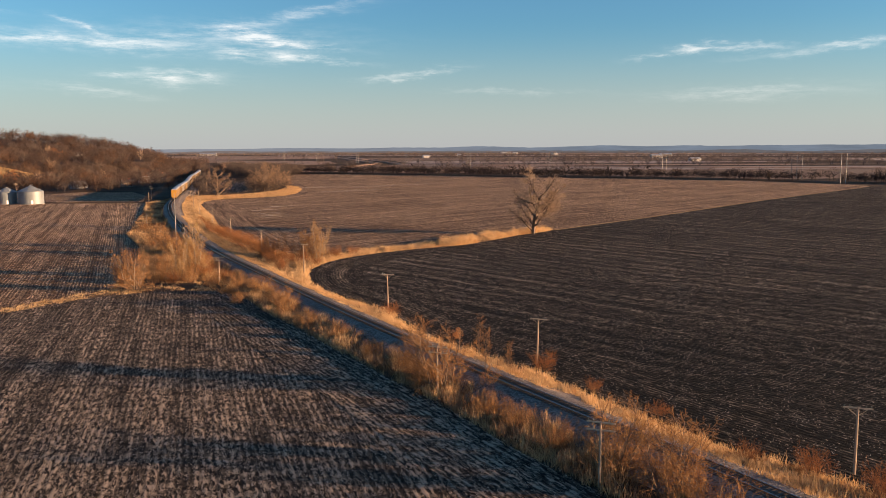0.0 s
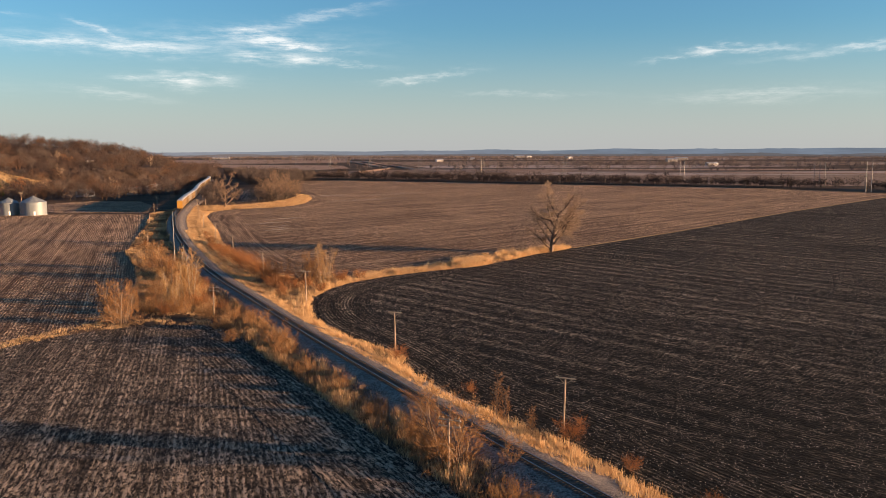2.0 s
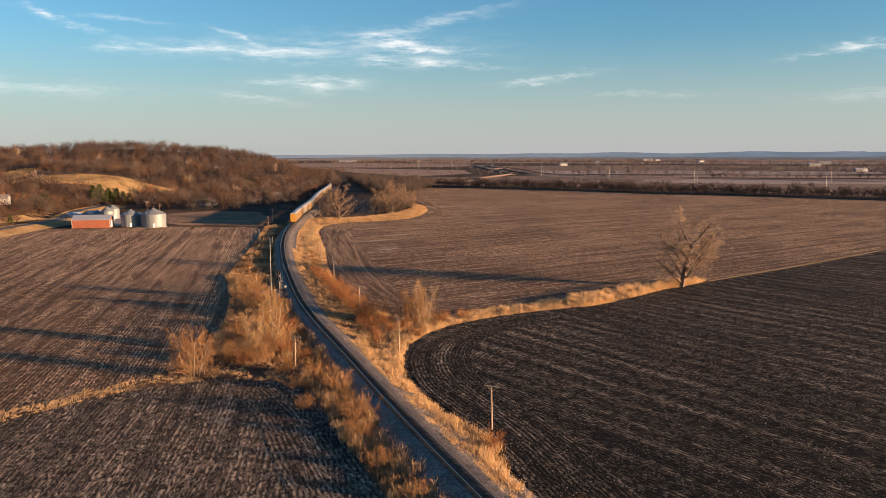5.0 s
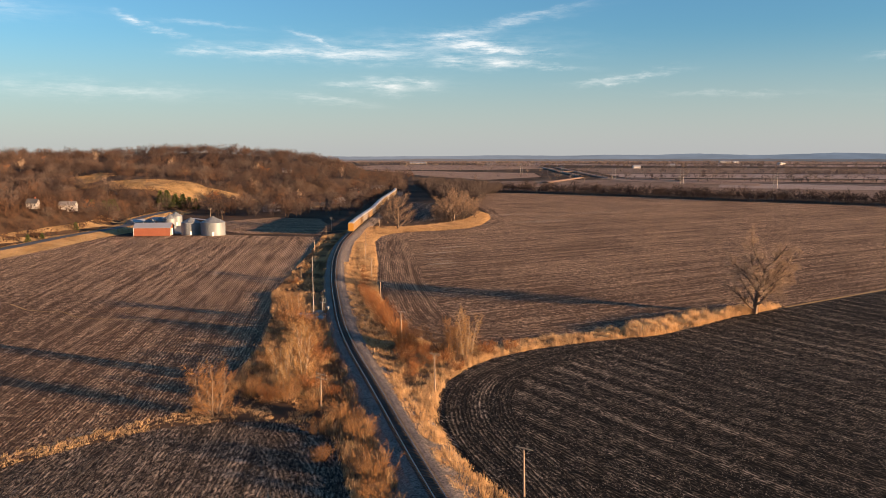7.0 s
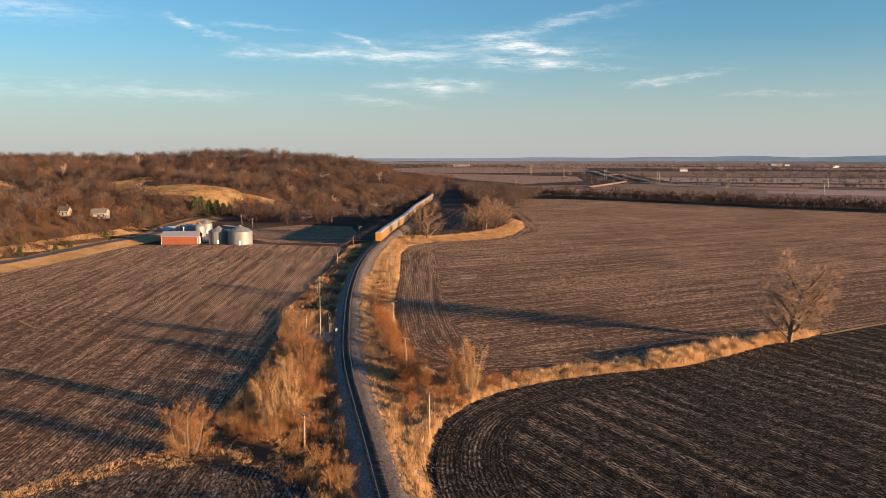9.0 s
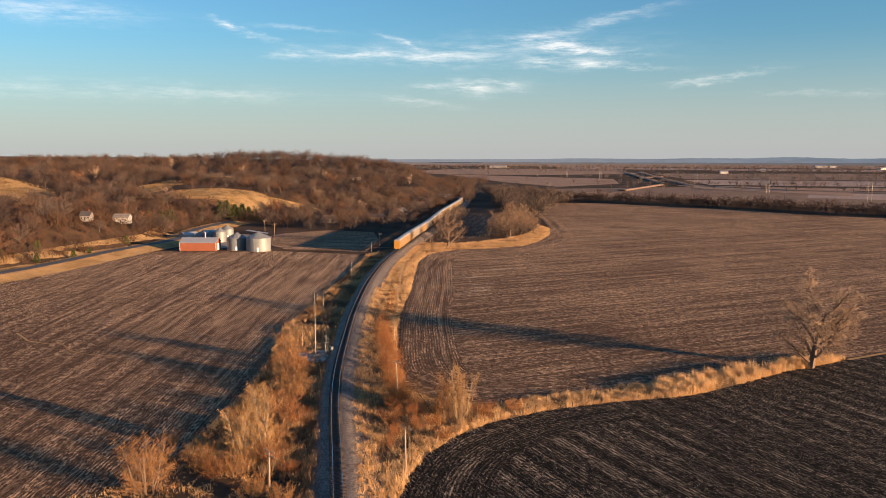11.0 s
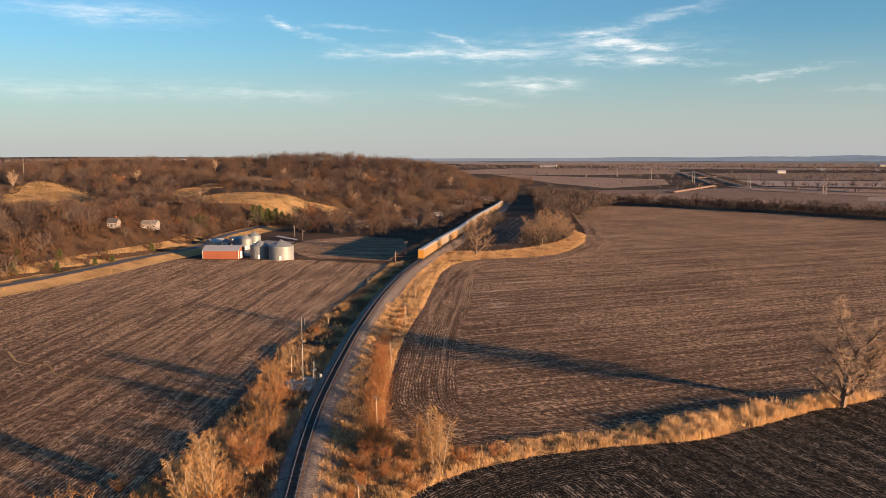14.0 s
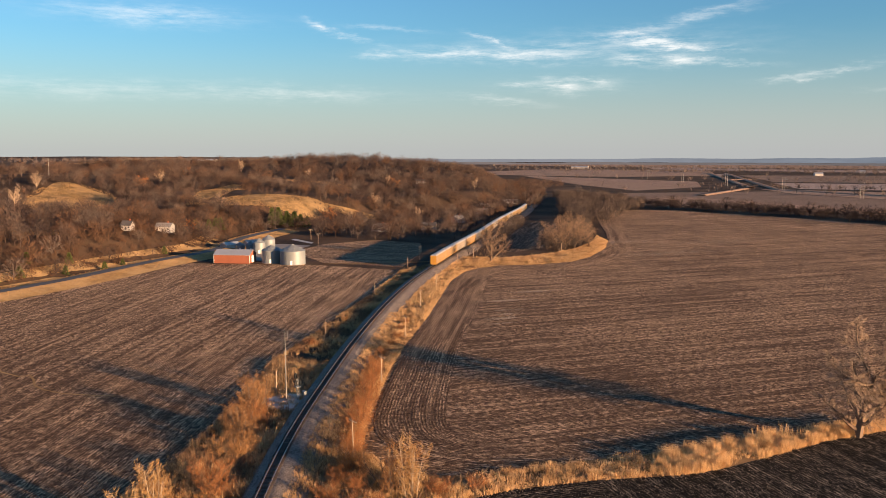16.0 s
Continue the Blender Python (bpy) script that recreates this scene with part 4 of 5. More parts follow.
# ---- grass ----
def blades(pts, z, height, spread, width, r, per=3):
    """Slivers of grass standing on plan points."""
    n = len(pts) * per
    base = np.repeat(pts, per, 0) + r.normal(0, spread, (n, 2))
    swell = np.array([noise.noise((x * 0.45, y * 0.45, 7.0)) for x, y in pts])
    h = height * r.uniform(0.5, 1.25, n) * np.repeat(np.clip(r.uniform(0.6, 1.2, len(pts)) * (1 + 1.1 * swell), 0.25, 2.0), per)
    lean = r.normal(0, 0.28, (n, 2)) * h[:, None]
    a = r.uniform(0, math.pi, n)
    side = np.c_[np.cos(a), np.sin(a)] * width * r.uniform(0.6, 1.4, n)[:, None]
    zz = np.repeat(z, per)
    p0 = np.c_[base - side, zz - 0.05]
    p1 = np.c_[base + side, zz - 0.05]
    p2 = np.c_[base + lean, zz + h]
    return np.stack([p0, p1, p2], 1)


def bank_z(pts):
    """Height of the railway bank's side at plan points."""
    best = np.full(len(pts), 1e9)
    sgn = np.zeros(len(pts))
    for i in range(0, len(RAILWAY) - 4, 4):
        a, b = RAILWAY[i], RAILWAY[i + 4]
        d = (b - a) / np.linalg.norm(b - a)
        rel = pts - a
        along = rel @ d
        ac = rel[:, 0] * d[1] - rel[:, 1] * d[0]
        far = np.hypot(ac, np.maximum(0, np.maximum(-along, along - 8.2)))
        near = far < best
        sgn = np.where(near, ac, sgn)
        best = np.where(near, far, best)
    k = shoulder(pts[:, 1])
    flat = np.where(sgn < -2.7, -2.7 + (sgn + 2.7) / k, sgn)
    return np.interp(flat, [p[0] for p in BED], [p[1] for p in BED]), sgn


def patchy(pts, r, scale, keep):
    """Keeps the points that fall in drifts."""
    k = np.array([noise.noise((x * scale, y * scale, 4.0)) for x, y in pts])
    return pts[k + r.normal(0, 0.18, len(pts)) > keep]


n_south, n_north = 20, int(rail_s(500) / 2)
EAST_VERGE = [tuple(p) for p in offset(RAILWAY, 2.5)[n_south:n_north]][::6] + [(-137, 497), (-128, 510), (-118, 535), (-114, 560), (-116, 600), (-124, 640)] + [tuple(p) for p in EDGE_MID[::-1][4:]] + [tuple(p) for p in EDGE_DARK[::-1]]
WEST_VERGE = [tuple(p) for p in bed_side(-4.2)[n_south:int(rail_s(470) / 2)]][::6] + [(-164, 428), (-142.5, 365), (-128.5, 319), (-117.5, 284), (-109.5, 257), (-97, 232), (-88, 212), (-80, 192), (-74, 172), (-70, 158), (-72, 147),
              (-74, 134), (-80.5, 122.5), (-86.5, 110), (-100, 90), (-97, 88)] + EDGE_NEAR[:17][::-1]
flat_field("verge_east", EAST_VERGE, 0.02, DRY_GRASS, (1, 0), "dry golden grass verge along the railway", "verge")
flat_field("verge_west", WEST_VERGE, 0.02, GROUND, (1, 0), "dry brown grass verge west of the railway", "verge")
r1 = np.random.default_rng(5)


def grass(name, pts, height, width, mat, label, per=3, spread=0.18):
    z, _ = bank_z(pts)
    ob = new(name, tri_mesh(name, blades(pts, np.maximum(z, 0.03), height, spread, width, r1, per), mat))
    return tagged(ob, label, "grass", kind="stuff")


pts = scatter(EAST_VERGE, 6.0, r1)
near = pts[pts[:, 1] < 330]
far = pts[pts[:, 1] >= 330]
strip = pts[(pts[:, 0] > -24) & (pts[:, 1] > 196)]
east = near[~((near[:, 0] > -24) & (near[:, 1] > 196))]
z_e, ac_e = bank_z(east)
rest = east[ac_e > 5.0]
edge_gap = np.array([np.min(np.hypot(smooth_dark[::3, 0] - x, smooth_dark[::3, 1] - y)) for x, y in rest])
grass("grass", patchy(rest[edge_gap < 4.5], r1, 0.2, -0.3), 0.85, 0.04, BLADES, "tall golden dry grass along the field edge", 7, 0.25)
inner = rest[edge_gap >= 4.5]
grass("grass", patchy(inner, r1, 0.16, -0.04), 0.85, 0.04, BLADES, "drifts of golden dry grass along the railway", 6, 0.25)
grass("grass", patchy(inner, r1, 0.1, -0.25), 0.45, 0.04, BLADES_GREY, "brown weeds beside the railway", 5, 0.25)
foot = 2.7 + 1.2 * smooth01(120, 200, east[:, 1])
grass("grass", patchy(east[(ac_e <= 5.2) & (ac_e > foot)], r1, 0.2, -0.22), 0.45, 0.04, BLADES, "dry grass tufts on the ballast bank", 6, 0.22)
low = strip[strip[:, 0] < 6]
grass("grass", patchy(low, r1, 0.12, -0.25), 0.85, 0.042, BLADES, "knee-high golden grass in a strip between fields", 7, 0.25)
strip = strip[strip[:, 0] >= 6]
grass("grass", patchy(np.r_[strip, strip + r1.normal(0, 0.2, strip.shape)], r1, 0.12, -0.2), 1.5, 0.042, BLADES, "head-high golden reeds in a strip between fields", 8, 0.25)
z_f, ac_f = bank_z(far)
far = far[ac_f > 6.0]
grass("grass", patchy(far, r1, 0.12, -0.2), 0.9, 0.06, BLADES, "golden dry grass along the farm crossing", 4)
grass("grass", patchy(far, r1, 0.1, -0.3)[::2], 0.6, 0.07, BLADES_GREY, "brown weeds along the farm crossing", 3)
pts = scatter(WEST_VERGE, 5.0, r1)
near = pts[pts[:, 1] < 260]
beside = near[(near[:, 0] > -42) | (near[:, 1] > 152)]
grass("grass", patchy(beside, r1, 0.14, 0.1), 1.15, 0.042, BLADES, "golden dry grass beside the railway", 8, 0.25)
grass("grass", patchy(beside, r1, 0.12, -0.5), 1.05, 0.042, BLADES_GREY, "bleached brown weeds beside the railway", 6, 0.28)
grass("grass", patchy(pts[pts[:, 1] >= 260], r1, 0.1, -0.3), 0.6, 0.05, BLADES_GREY, "bleached dry weeds along the track", 5)
divide = near[(near[:, 0] <= -42) & (near[:, 1] <= 152)]
grass("grass", patchy(divide, r1, 0.2, 0.0), 0.4, 0.03, BLADES, "thin line of dry grass between two fields", 6)
grass("grass", patchy(pts[pts[:, 1] >= 225], r1, 0.09, 0.16), 0.9, 0.05, BLADES, "tall pale dry weeds along the track", 5)


# ---- corn residue lying in the rows ----
def residue(name, poly, density, way, mat, label, reach):
    """Flat flakes of stalk and husk along the rows, thinning out with distance from the middle."""
    pts = scatter(poly, density, r1)
    away = np.hypot(pts[:, 0] - reach[0], pts[:, 1] - reach[1]) / reach[2]
    pts = pts[r1.uniform(0, 1, len(pts)) > smooth01(0.3, 1.0, away)]
    lumps = np.array([noise.noise((x * 0.35, y * 0.35, 9.0)) for x, y in pts])
    pts = pts[lumps + r1.normal(0, 0.25, len(pts)) > -0.05]
    ax = np.array(way) / np.hypot(*way)
    ac = np.array([ax[1], -ax[0]])
    v = pts @ ac
    v = (np.round(v / 0.76) + r1.normal(0, 0.13, len(v))) * 0.76
    pts = (pts @ ax)[:, None] * ax + v[:, None] * ac
    n = len(pts)
    a = r1.uniform(0, 2 * math.pi, n)
    ln, w = r1.uniform(0.10, 0.34, n), r1.uniform(0.025, 0.07, n)
    d, s = np.c_[np.cos(a), np.sin(a)], np.c_[-np.sin(a), np.cos(a)]
    z = r1.uniform(0.10, 0.15, n)
    tri = np.stack([np.c_[pts - s * w[:, None], z], np.c_[pts + s * w[:, None], z], np.c_[pts + d * ln[:, None], z + r1.uniform(-0.01, 0.09, n)]], 1)
    ob = new(name, tri_mesh(name, tri, mat))
    return tagged(ob, label, "residue", kind="stuff")


residue("stubble", EDGE_NEAR + [(-120, -200), (60, -200)], 13, (-0.296, 0.955), CLOD, "broken corn stalks lying in rows", (-30, 65, 130))
residue("stubble", EDGE_DARK + FIELD_LINE + [(420, 600), (640, 420), (700, 100), (640, -260), (200, -260)], 4, (0.70, -0.71), CLOD, "pale corn residue on dark plowed soil", (50, 130, 170))


# chaff spilled in pale patches
chaff = np.concatenate([np.array([x, y]) + (r1.normal(0, 1, (n, 1)) * sx * np.array([[0.70, 0.71]]) + r1.normal(0, 1, (n, 1)) * sy * np.array([[0.71, -0.70]])) for x, y, sx, sy, n in
                        ((-73.5, 341, 3.6, 1.1, 420), (-75, 349, 2.5, 0.6, 160), (-78, 356, 4.5, 0.5, 170), (-70, 333, 4, 0.5, 140), (-83, 400, 6, 1.2, 500), (-85, 375, 5, 0.9, 400), (-60, 560, 20, 5, 1200), (-40, 640, 30, 6, 1400), (-95, 610, 12, 5, 900))])
n = len(chaff)
a = r1.uniform(0, 2 * math.pi, n)
d = np.c_[np.cos(a), np.sin(a)] * r1.uniform(0.2, 0.5, n)[:, None]
s = np.c_[-np.sin(a), np.cos(a)] * 0.09
tagged(new("chaff", tri_mesh("chaff", np.stack([np.c_[chaff - s, np.full(n, 0.12)], np.c_[chaff + s, np.full(n, 0.12)], np.c_[chaff + d, np.full(n, 0.3)]], 1), CLOD)), "pale chaff spilled on a brown field", "chaff", kind="stuff")


# ---- woods ----
def wood_template(seed, limbs_n, twigs_n, spread, wide):
    """A bare tree one metre high: a trunk, limbs that fan out and a domed, lumpy crown of fine twigs."""
    r = np.random.default_rng(seed)
    fork = r.uniform(0.14, 0.26)
    limbs = [(np.array([0, 0, -0.05]), np.array([r.normal(0, 0.012), r.normal(0, 0.012), fork + 0.3]), 0.016, 0.008)]
    tw = []
    heart = np.array([0, 0, 0.52])
    size = np.array([spread, spread, 0.46])
    bulges = [unit(r.normal(0, 1, 3) + np.array([0, 0, 0.4])) for _ in range(6)]
    for k in range(limbs_n):
        a, e = 2.4 * k + r.uniform(-0.4, 0.4), math.asin(r.uniform(0.0, 0.98))
        o = np.array([math.cos(a) * math.cos(e), math.sin(a) * math.cos(e), math.sin(e)])
        base = np.array([0, 0, fork + r.uniform(0, 0.16)])
        tw.append((base, heart + o * size * 0.85, wide * 1.4))
    for k in range(twigs_n):
        o = unit(r.normal(0, 1, 3) + np.array([0, 0, 0.3]))
        bulge = 0.66 + 0.40 * max(max(float(o @ u) for u in bulges), 0.3)
        p = heart + o * size * bulge * r.uniform(0.04, 1.0) ** 0.4
        p[2] = max(p[2], 0.12)
        w = unit(o + np.array([0, 0, 0.45]) + r.normal(0, 0.35, 3))
        tw.append((p - w * 0.09, p + w * r.uniform(0.02, 0.08), wide * r.uniform(0.7, 1.25)))
    return np.concatenate([limb_tris(limbs, 3), sliver_tris(tw, r)])


def woods(name, places, heights, templates, mat, label, r):
    out = []
    for k, tpl in enumerate(templates):
        mine = np.arange(len(places)) % len(templates) == k
        p, h = places[mine], heights[mine]
        a = r.uniform(0, 2 * math.pi, len(p))
        c, s = np.cos(a), np.sin(a)
        wide = h * r.uniform(0.8, 1.3, len(p))
        v = tpl[None]
        x = (v[..., 0] * c[:, None, None] - v[..., 1] * s[:, None, None]) * wide[:, None, None] + p[:, 0, None, None]
        y = (v[..., 0] * s[:, None, None] + v[..., 1] * c[:, None, None]) * wide[:, None, None] + p[:, 1, None, None]
        z = v[..., 2] * h[:, None, None] + p[:, 2, None, None]
        out.append(np.stack([x, y, z], -1).reshape(-1, 3, 3))
    ob = new(name, tri_mesh(name, np.concatenate(out), mat))
    return tagged(ob, label, "woods", kind="stuff")


HOUSES = [(-340, 446, 9.5, 6.5, 20, "w"), (-343, 420, 6, 5, 15, "w"), (-280, 603, 12, 8, 70, "w"), (-252, 628, 11, 8, 20, "t"), (-300, 916, 15, 9, 15, "w"), (-279, 788, 12, 9, 30, "t"), (-262, 700, 11, 8, 80, "w"), (-430, 950, 12, 9, 25, "w"),
          (-300, 842, 12, 9, 60, "t")]
CLEAR = [(-398, 622, 54, 28, 45), (-527, 533, 74, 34, 138), (-490, 665, 95, 17, 120), (-523, 850, 84, 13, 157), (-352, 680, 26, 8, 50), (-374, 372, 30, 10, 10), (-1450, 1480, 230, 120, 30), (-309, 455, 8, 30, 0), (-318, 530, 26, 34, 30)]


def open_ground(x, y):
    """True where the woods leave a pasture or a house free."""
    free = np.zeros(len(x), bool)
    for cx, cy, ra, rb, turn in CLEAR:
        c, s = math.cos(radians(turn)), math.sin(radians(turn))
        u, v = (x - cx) * c + (y - cy) * s, -(x - cx) * s + (y - cy) * c
        free |= (u / ra) ** 2 + (v / rb) ** 2 < 1
    for hx, hy, hw, hd, _, _ in HOUSES:
        d = np.array([20.0 - hx, 30.0 - hy])
        d /= np.hypot(*d)
        al = (x - hx) * d[0] + (y - hy) * d[1]
        ac = np.abs((x - hx) * d[1] - (y - hy) * d[0])
        free |= (ac < hw * 0.45) & (al > -hd) & (al < 7)
    return free


SYCAMORES = [(-524, 479, 17), (-586, 546, 15), (-395, 560, 14), (-689, 930, 18), (-593, 692, 15), (-560, 900, 15), (-322, 627, 13), (-356, 722, 14), (-300, 700, 13), (-434, 875, 15), (-350, 930, 14)]
r2 = np.random.default_rng(9)
T_NEAR = [wood_template(100 + i, 9, 210, 0.50, 0.0185) for i in range(8)]
T_FAR = [wood_template(120 + i, 6, 104, 0.50, 0.028) for i in range(8)]
T_LOW = [wood_template(130 + i, 4, 44, 0.55, 0.045) for i in range(6)]
rail_x = lambda y: np.interp(y, RAILWAY[:, 1], RAILWAY[:, 0])  # noqa: E731


def planted(lo, hi, density):
    p = r2.uniform(lo, hi, (int((hi[0] - lo[0]) * (hi[1] - lo[1]) * density), 2))
    x, y = p.T
    d = beyond_toe(x, y)
    on_bluff = d > 5
    village = (d <= 5) & (y > np.where(x > -225, 556, 548)) & ((x < rail_x(y) - 11) | (y > 845)) & (x < rail_x(y) + 12)
    keep = (on_bluff | village) & ~open_ground(x, y)
    k = np.array([noise.noise((a * 0.011, b * 0.011, 2.0)) for a, b in p])
    keep &= k + r2.normal(0, 0.25, len(k)) > -0.62
    p = p[keep]
    return np.c_[p, land(p[:, 0], p[:, 1]) - 0.2]


near_w = planted((-680, 200), (-190, 820), 1 / 105)
far_w = planted((-1050, 820), (-200, 1450), 1 / 150)
west_w = planted((-1200, 300), (-680, 820), 1 / 190)
brush = r2.uniform((-420, 180), (-285, 560), (4300, 2))
bd = beyond_toe(brush[:, 0], brush[:, 1])
brush = brush[(bd > 6) & (bd < 75) & ~open_ground(brush[:, 0], brush[:, 1])]
brush = np.c_[brush, land(brush[:, 0], brush[:, 1]) - 0.1]
woods("brush", brush, r2.uniform(2, 5.5, len(brush)), [wood_template(160 + i, 6, 64, 0.62, 0.034) for i in range(4)], WOODS_RUSSET, "brown leafless brush on the slope of the bluff", r2)


def before_pasture(p):
    """Low growth on the near side of the pastures, tall woods elsewhere."""
    f = np.ones(len(p))
    for cx, cy, ra, rb, turn in CLEAR[:6]:
        q = np.hypot((p[:, 0] - cx) / (ra * 1.25), (p[:, 1] - cy) / (rb * 2.1))
        f = np.where((q < 1) & (p[:, 1] < cy + 5), 0.45, f)
    return f


TONES = [(WOODS, 0.42, "bare brown winter woodland on the bluff"), (WOODS_GREY, 0.24, "pale grey bare trees in the woodland"), (WOODS_DARK, 0.20, "dark bare trees in the woodland"), (WOODS_RUSSET, 0.14, "bare russet trees scattered through the woodland")]
for places, low, more, tpl in ((near_w, 7.0, 10.0, T_NEAR), (far_w, 8.5, 10.0, T_FAR)):
    tall = (low + more * r2.beta(1.6, 2.2, len(places))) * before_pasture(places)
    pick = r2.uniform(0, 1, len(places))
    at = 0.0
    for mat, share, label in TONES:
        mine = (pick >= at) & (pick < at + share)
        at += share
        woods("woods", places[mine], tall[mine], tpl, mat, label, r2)
woods("woods", west_w, r2.uniform(4.5, 9, len(west_w)), T_LOW, WOODS, "bare brown winter woodland behind the pastures", r2)

# trees between the railway and the plain, and the grove's undergrowth
belt = np.r_[scatter([(-175, 735), (-205, 800), (-240, 905), (-310, 1090), (-250, 1100), (-190, 1000), (-150, 940), (-160, 880), (-150, 790), (-140, 730)], 1 / 45, r2),
             scatter([(-130, 532), (-118, 540), (-112, 565), (-116, 600), (-132, 650), (-152, 715), (-165, 722), (-150, 640), (-137, 590)], 1 / 22, r2), scatter([(-160, 500), (-150, 495), (-150, 515), (-200, 700), (-214, 700)], 1 / 40, r2)]
belt = np.c_[belt, np.zeros(len(belt))]
woods("woods", belt, r2.uniform(7, 15, len(belt)) * np.where(belt[:, 1] < 700, 0.75, 1.0), T_FAR, WOODS_GREY, "bare trees and brush beside the railway", r2)
# hedgerow along the far side of the brown field
hedge_line = curve_through([(-235, 990), (-122, 942), (-20, 898), (75, 842), (190, 802), (285, 752), (310, 728), (420, 650), (640, 470), (800, 330)], 3.0, 1)
hp = np.repeat(hedge_line, 4, 0) + r2.normal(0, 1, (len(hedge_line) * 4, 2)) * np.array([7, 14]) + np.array([4, 14])
hp = hp[~((hp[:, 0] > 318) & (hp[:, 0] < 372) & (hp[:, 1] < 720))]
hp = np.c_[hp, np.zeros(len(hp))]
woods("hedgerow", hp, r2.uniform(5, 11.5, len(hp)) * r2.choice([1, 1, 1, 1.35], len(hp)), T_LOW, HEDGE, "dark bare hedgerow along the far field edge", r2)
# clumps far out
clumps = []
for cx, cy, lx, ly, n in ((380, 1750, 130, 25, 160), (560, 1560, 90, 16, 90), (-250, 2900, 300, 30, 260), (250, 2500, 260, 22, 240), (900, 2300, 300, 30, 260), (1400, 3000, 500, 40, 300), (300, 3350, 500, 40, 340), (-700, 3100, 400, 40, 260),
                          (-420, 2450, 80, 12, 60), (120, 2950, 300, 30, 200), (850, 1650, 60, 12, 50), (-1500, 2600, 500, 160, 600), (-1900, 1900, 400, 200, 500), (-1750, 2100, 350, 160, 300), (350, 1300, 330, 7, 130), (60, 1470, 190, 7, 90), (520, 2050, 480, 9, 200), (300, 1820, 420, 8, 150), (-300, 2560, 420, 10, 170), (1300, 2100, 420, 14, 180)):
    q = np.c_[r2.normal(cx, lx, n), r2.normal(cy, ly, n)]
    clumps.append(np.c_[q, land(q[:, 0], q[:, 1])])
clumps = np.concatenate(clumps)
woods("woods", clumps, r2.uniform(8, 14, len(clumps)), [wood_template(140 + i, 3, 26, 0.60, 0.07) for i in range(4)], FAR_WOOD, "far clumps of bare trees on the plain", r2)


# dry pastures in the clearings
def pasture(cx, cy, ra, rb, turn, label):
    c, s = math.cos(radians(turn)), math.sin(radians(turn))
    v, f = [(cx, cy, land1(cx, cy) + 0.25)], []
    rings, seg, lift = 8, 40, 0.3 if cx > -1000 else 2.5
    for i in range(1, rings + 1):
        for k in range(seg):
            a = 2 * math.pi * k / seg
            q = i / rings * (1 + 0.12 * math.sin(3 * a + cx) + 0.07 * math.sin(5 * a))
            u, w = ra * q * math.cos(a), rb * q * math.sin(a)
            x, y = cx + u * c - w * s, cy + u * s + w * c
            v.append((x, y, land1(x, y) + lift))
    for k in range(seg):
        f.append((0, 1 + k, 1 + (k + 1) % seg))
        for i in range(1, rings):
            a, b = 1 + (i - 1) * seg, 1 + i * seg
            f.append((a + k, b + k, b + (k + 1) % seg, a + (k + 1) % seg))
    tagged(new("pasture", raw("pasture", v, f, PASTURE, True)), label, "pasture", kind="structure")


for cx, cy, ra, rb, turn in CLEAR[:7]:
    pasture(cx, cy, ra, rb, turn, "dry golden pasture on a wooded bluff" if cx > -1000 else "tan upland field beyond the woods")
tufts = []
for cx, cy, ra, rb, turn in CLEAR[:6]:
    c, s = math.cos(radians(turn)), math.sin(radians(turn))
    a, q = r2.uniform(0, 2 * math.pi, int(ra * rb * 2.2)), np.sqrt(r2.uniform(0, 1.1, int(ra * rb * 2.2)))
    u, w = ra * q * np.cos(a), rb * q * np.sin(a)
    tufts.append(np.c_[cx + u * c - w * s, cy + u * s + w * c])
tufts = patchy(np.concatenate(tufts), r2, 0.07, -0.15)
tagged(new("grass", tri_mesh("grass", blades(tufts, land(tufts[:, 0], tufts[:, 1]) + 0.25, 0.7, 0.5, 0.10, r2, 4), BLADES_PASTURE)), "tufts of dry broom grass on the pastures", "grass", kind="stuff")


# dry grass on the bank below the country road
seg = r2.uniform(0, len(ROAD) - 1.01, 9000)
i0 = seg.astype(int)
off = np.where(r2.uniform(0, 1, 9000) < 0.75, r2.uniform(4.0, 15.0, 9000), r2.uniform(-9.0, -3.8, 9000))
way2 = np.gradient(ROAD, axis=0)
way2 /= np.linalg.norm(way2, axis=1, keepdims=True)
mid = ROAD[i0] + (seg - i0)[:, None] * (ROAD[i0 + 1] - ROAD[i0])
bank = mid + off[:, None] * np.c_[way2[i0, 1], -way2[i0, 0]]
bank_h = np.interp(off, [-9, -4.2, -3, 3, 4.6, 9, 15], [1.0, 1.6, 1.66, 1.66, 1.5, 0.8, 0.05])
tagged(new("grass", tri_mesh("grass", blades(bank, bank_h, 0.5, 0.35, 0.07, r2, 4), BLADES_PASTURE)), "dry roadside grass on the low bank of a country road", "grass", kind="stuff")


# low scrub that breaks the pastures' edges
scrub = []
for cx, cy, ra, rb, turn in CLEAR[:6]:
    c, s = math.cos(radians(turn)), math.sin(radians(turn))
    a, q = r2.uniform(0, 2 * math.pi, 110), r2.normal(1.0, 0.10, 110)
    u, w = ra * q * np.cos(a), rb * q * np.sin(a)
    scrub.append(np.c_[cx + u * c - w * s, cy + u * s + w * c])
scrub = np.concatenate(scrub)
scrub = np.c_[scrub, land(scrub[:, 0], scrub[:, 1]) + 0.1]
woods("brush", scrub, r2.uniform(1.0, 4.0, len(scrub)), T_LOW, WOODS, "low leafless scrub along the edges of a pasture", r2)


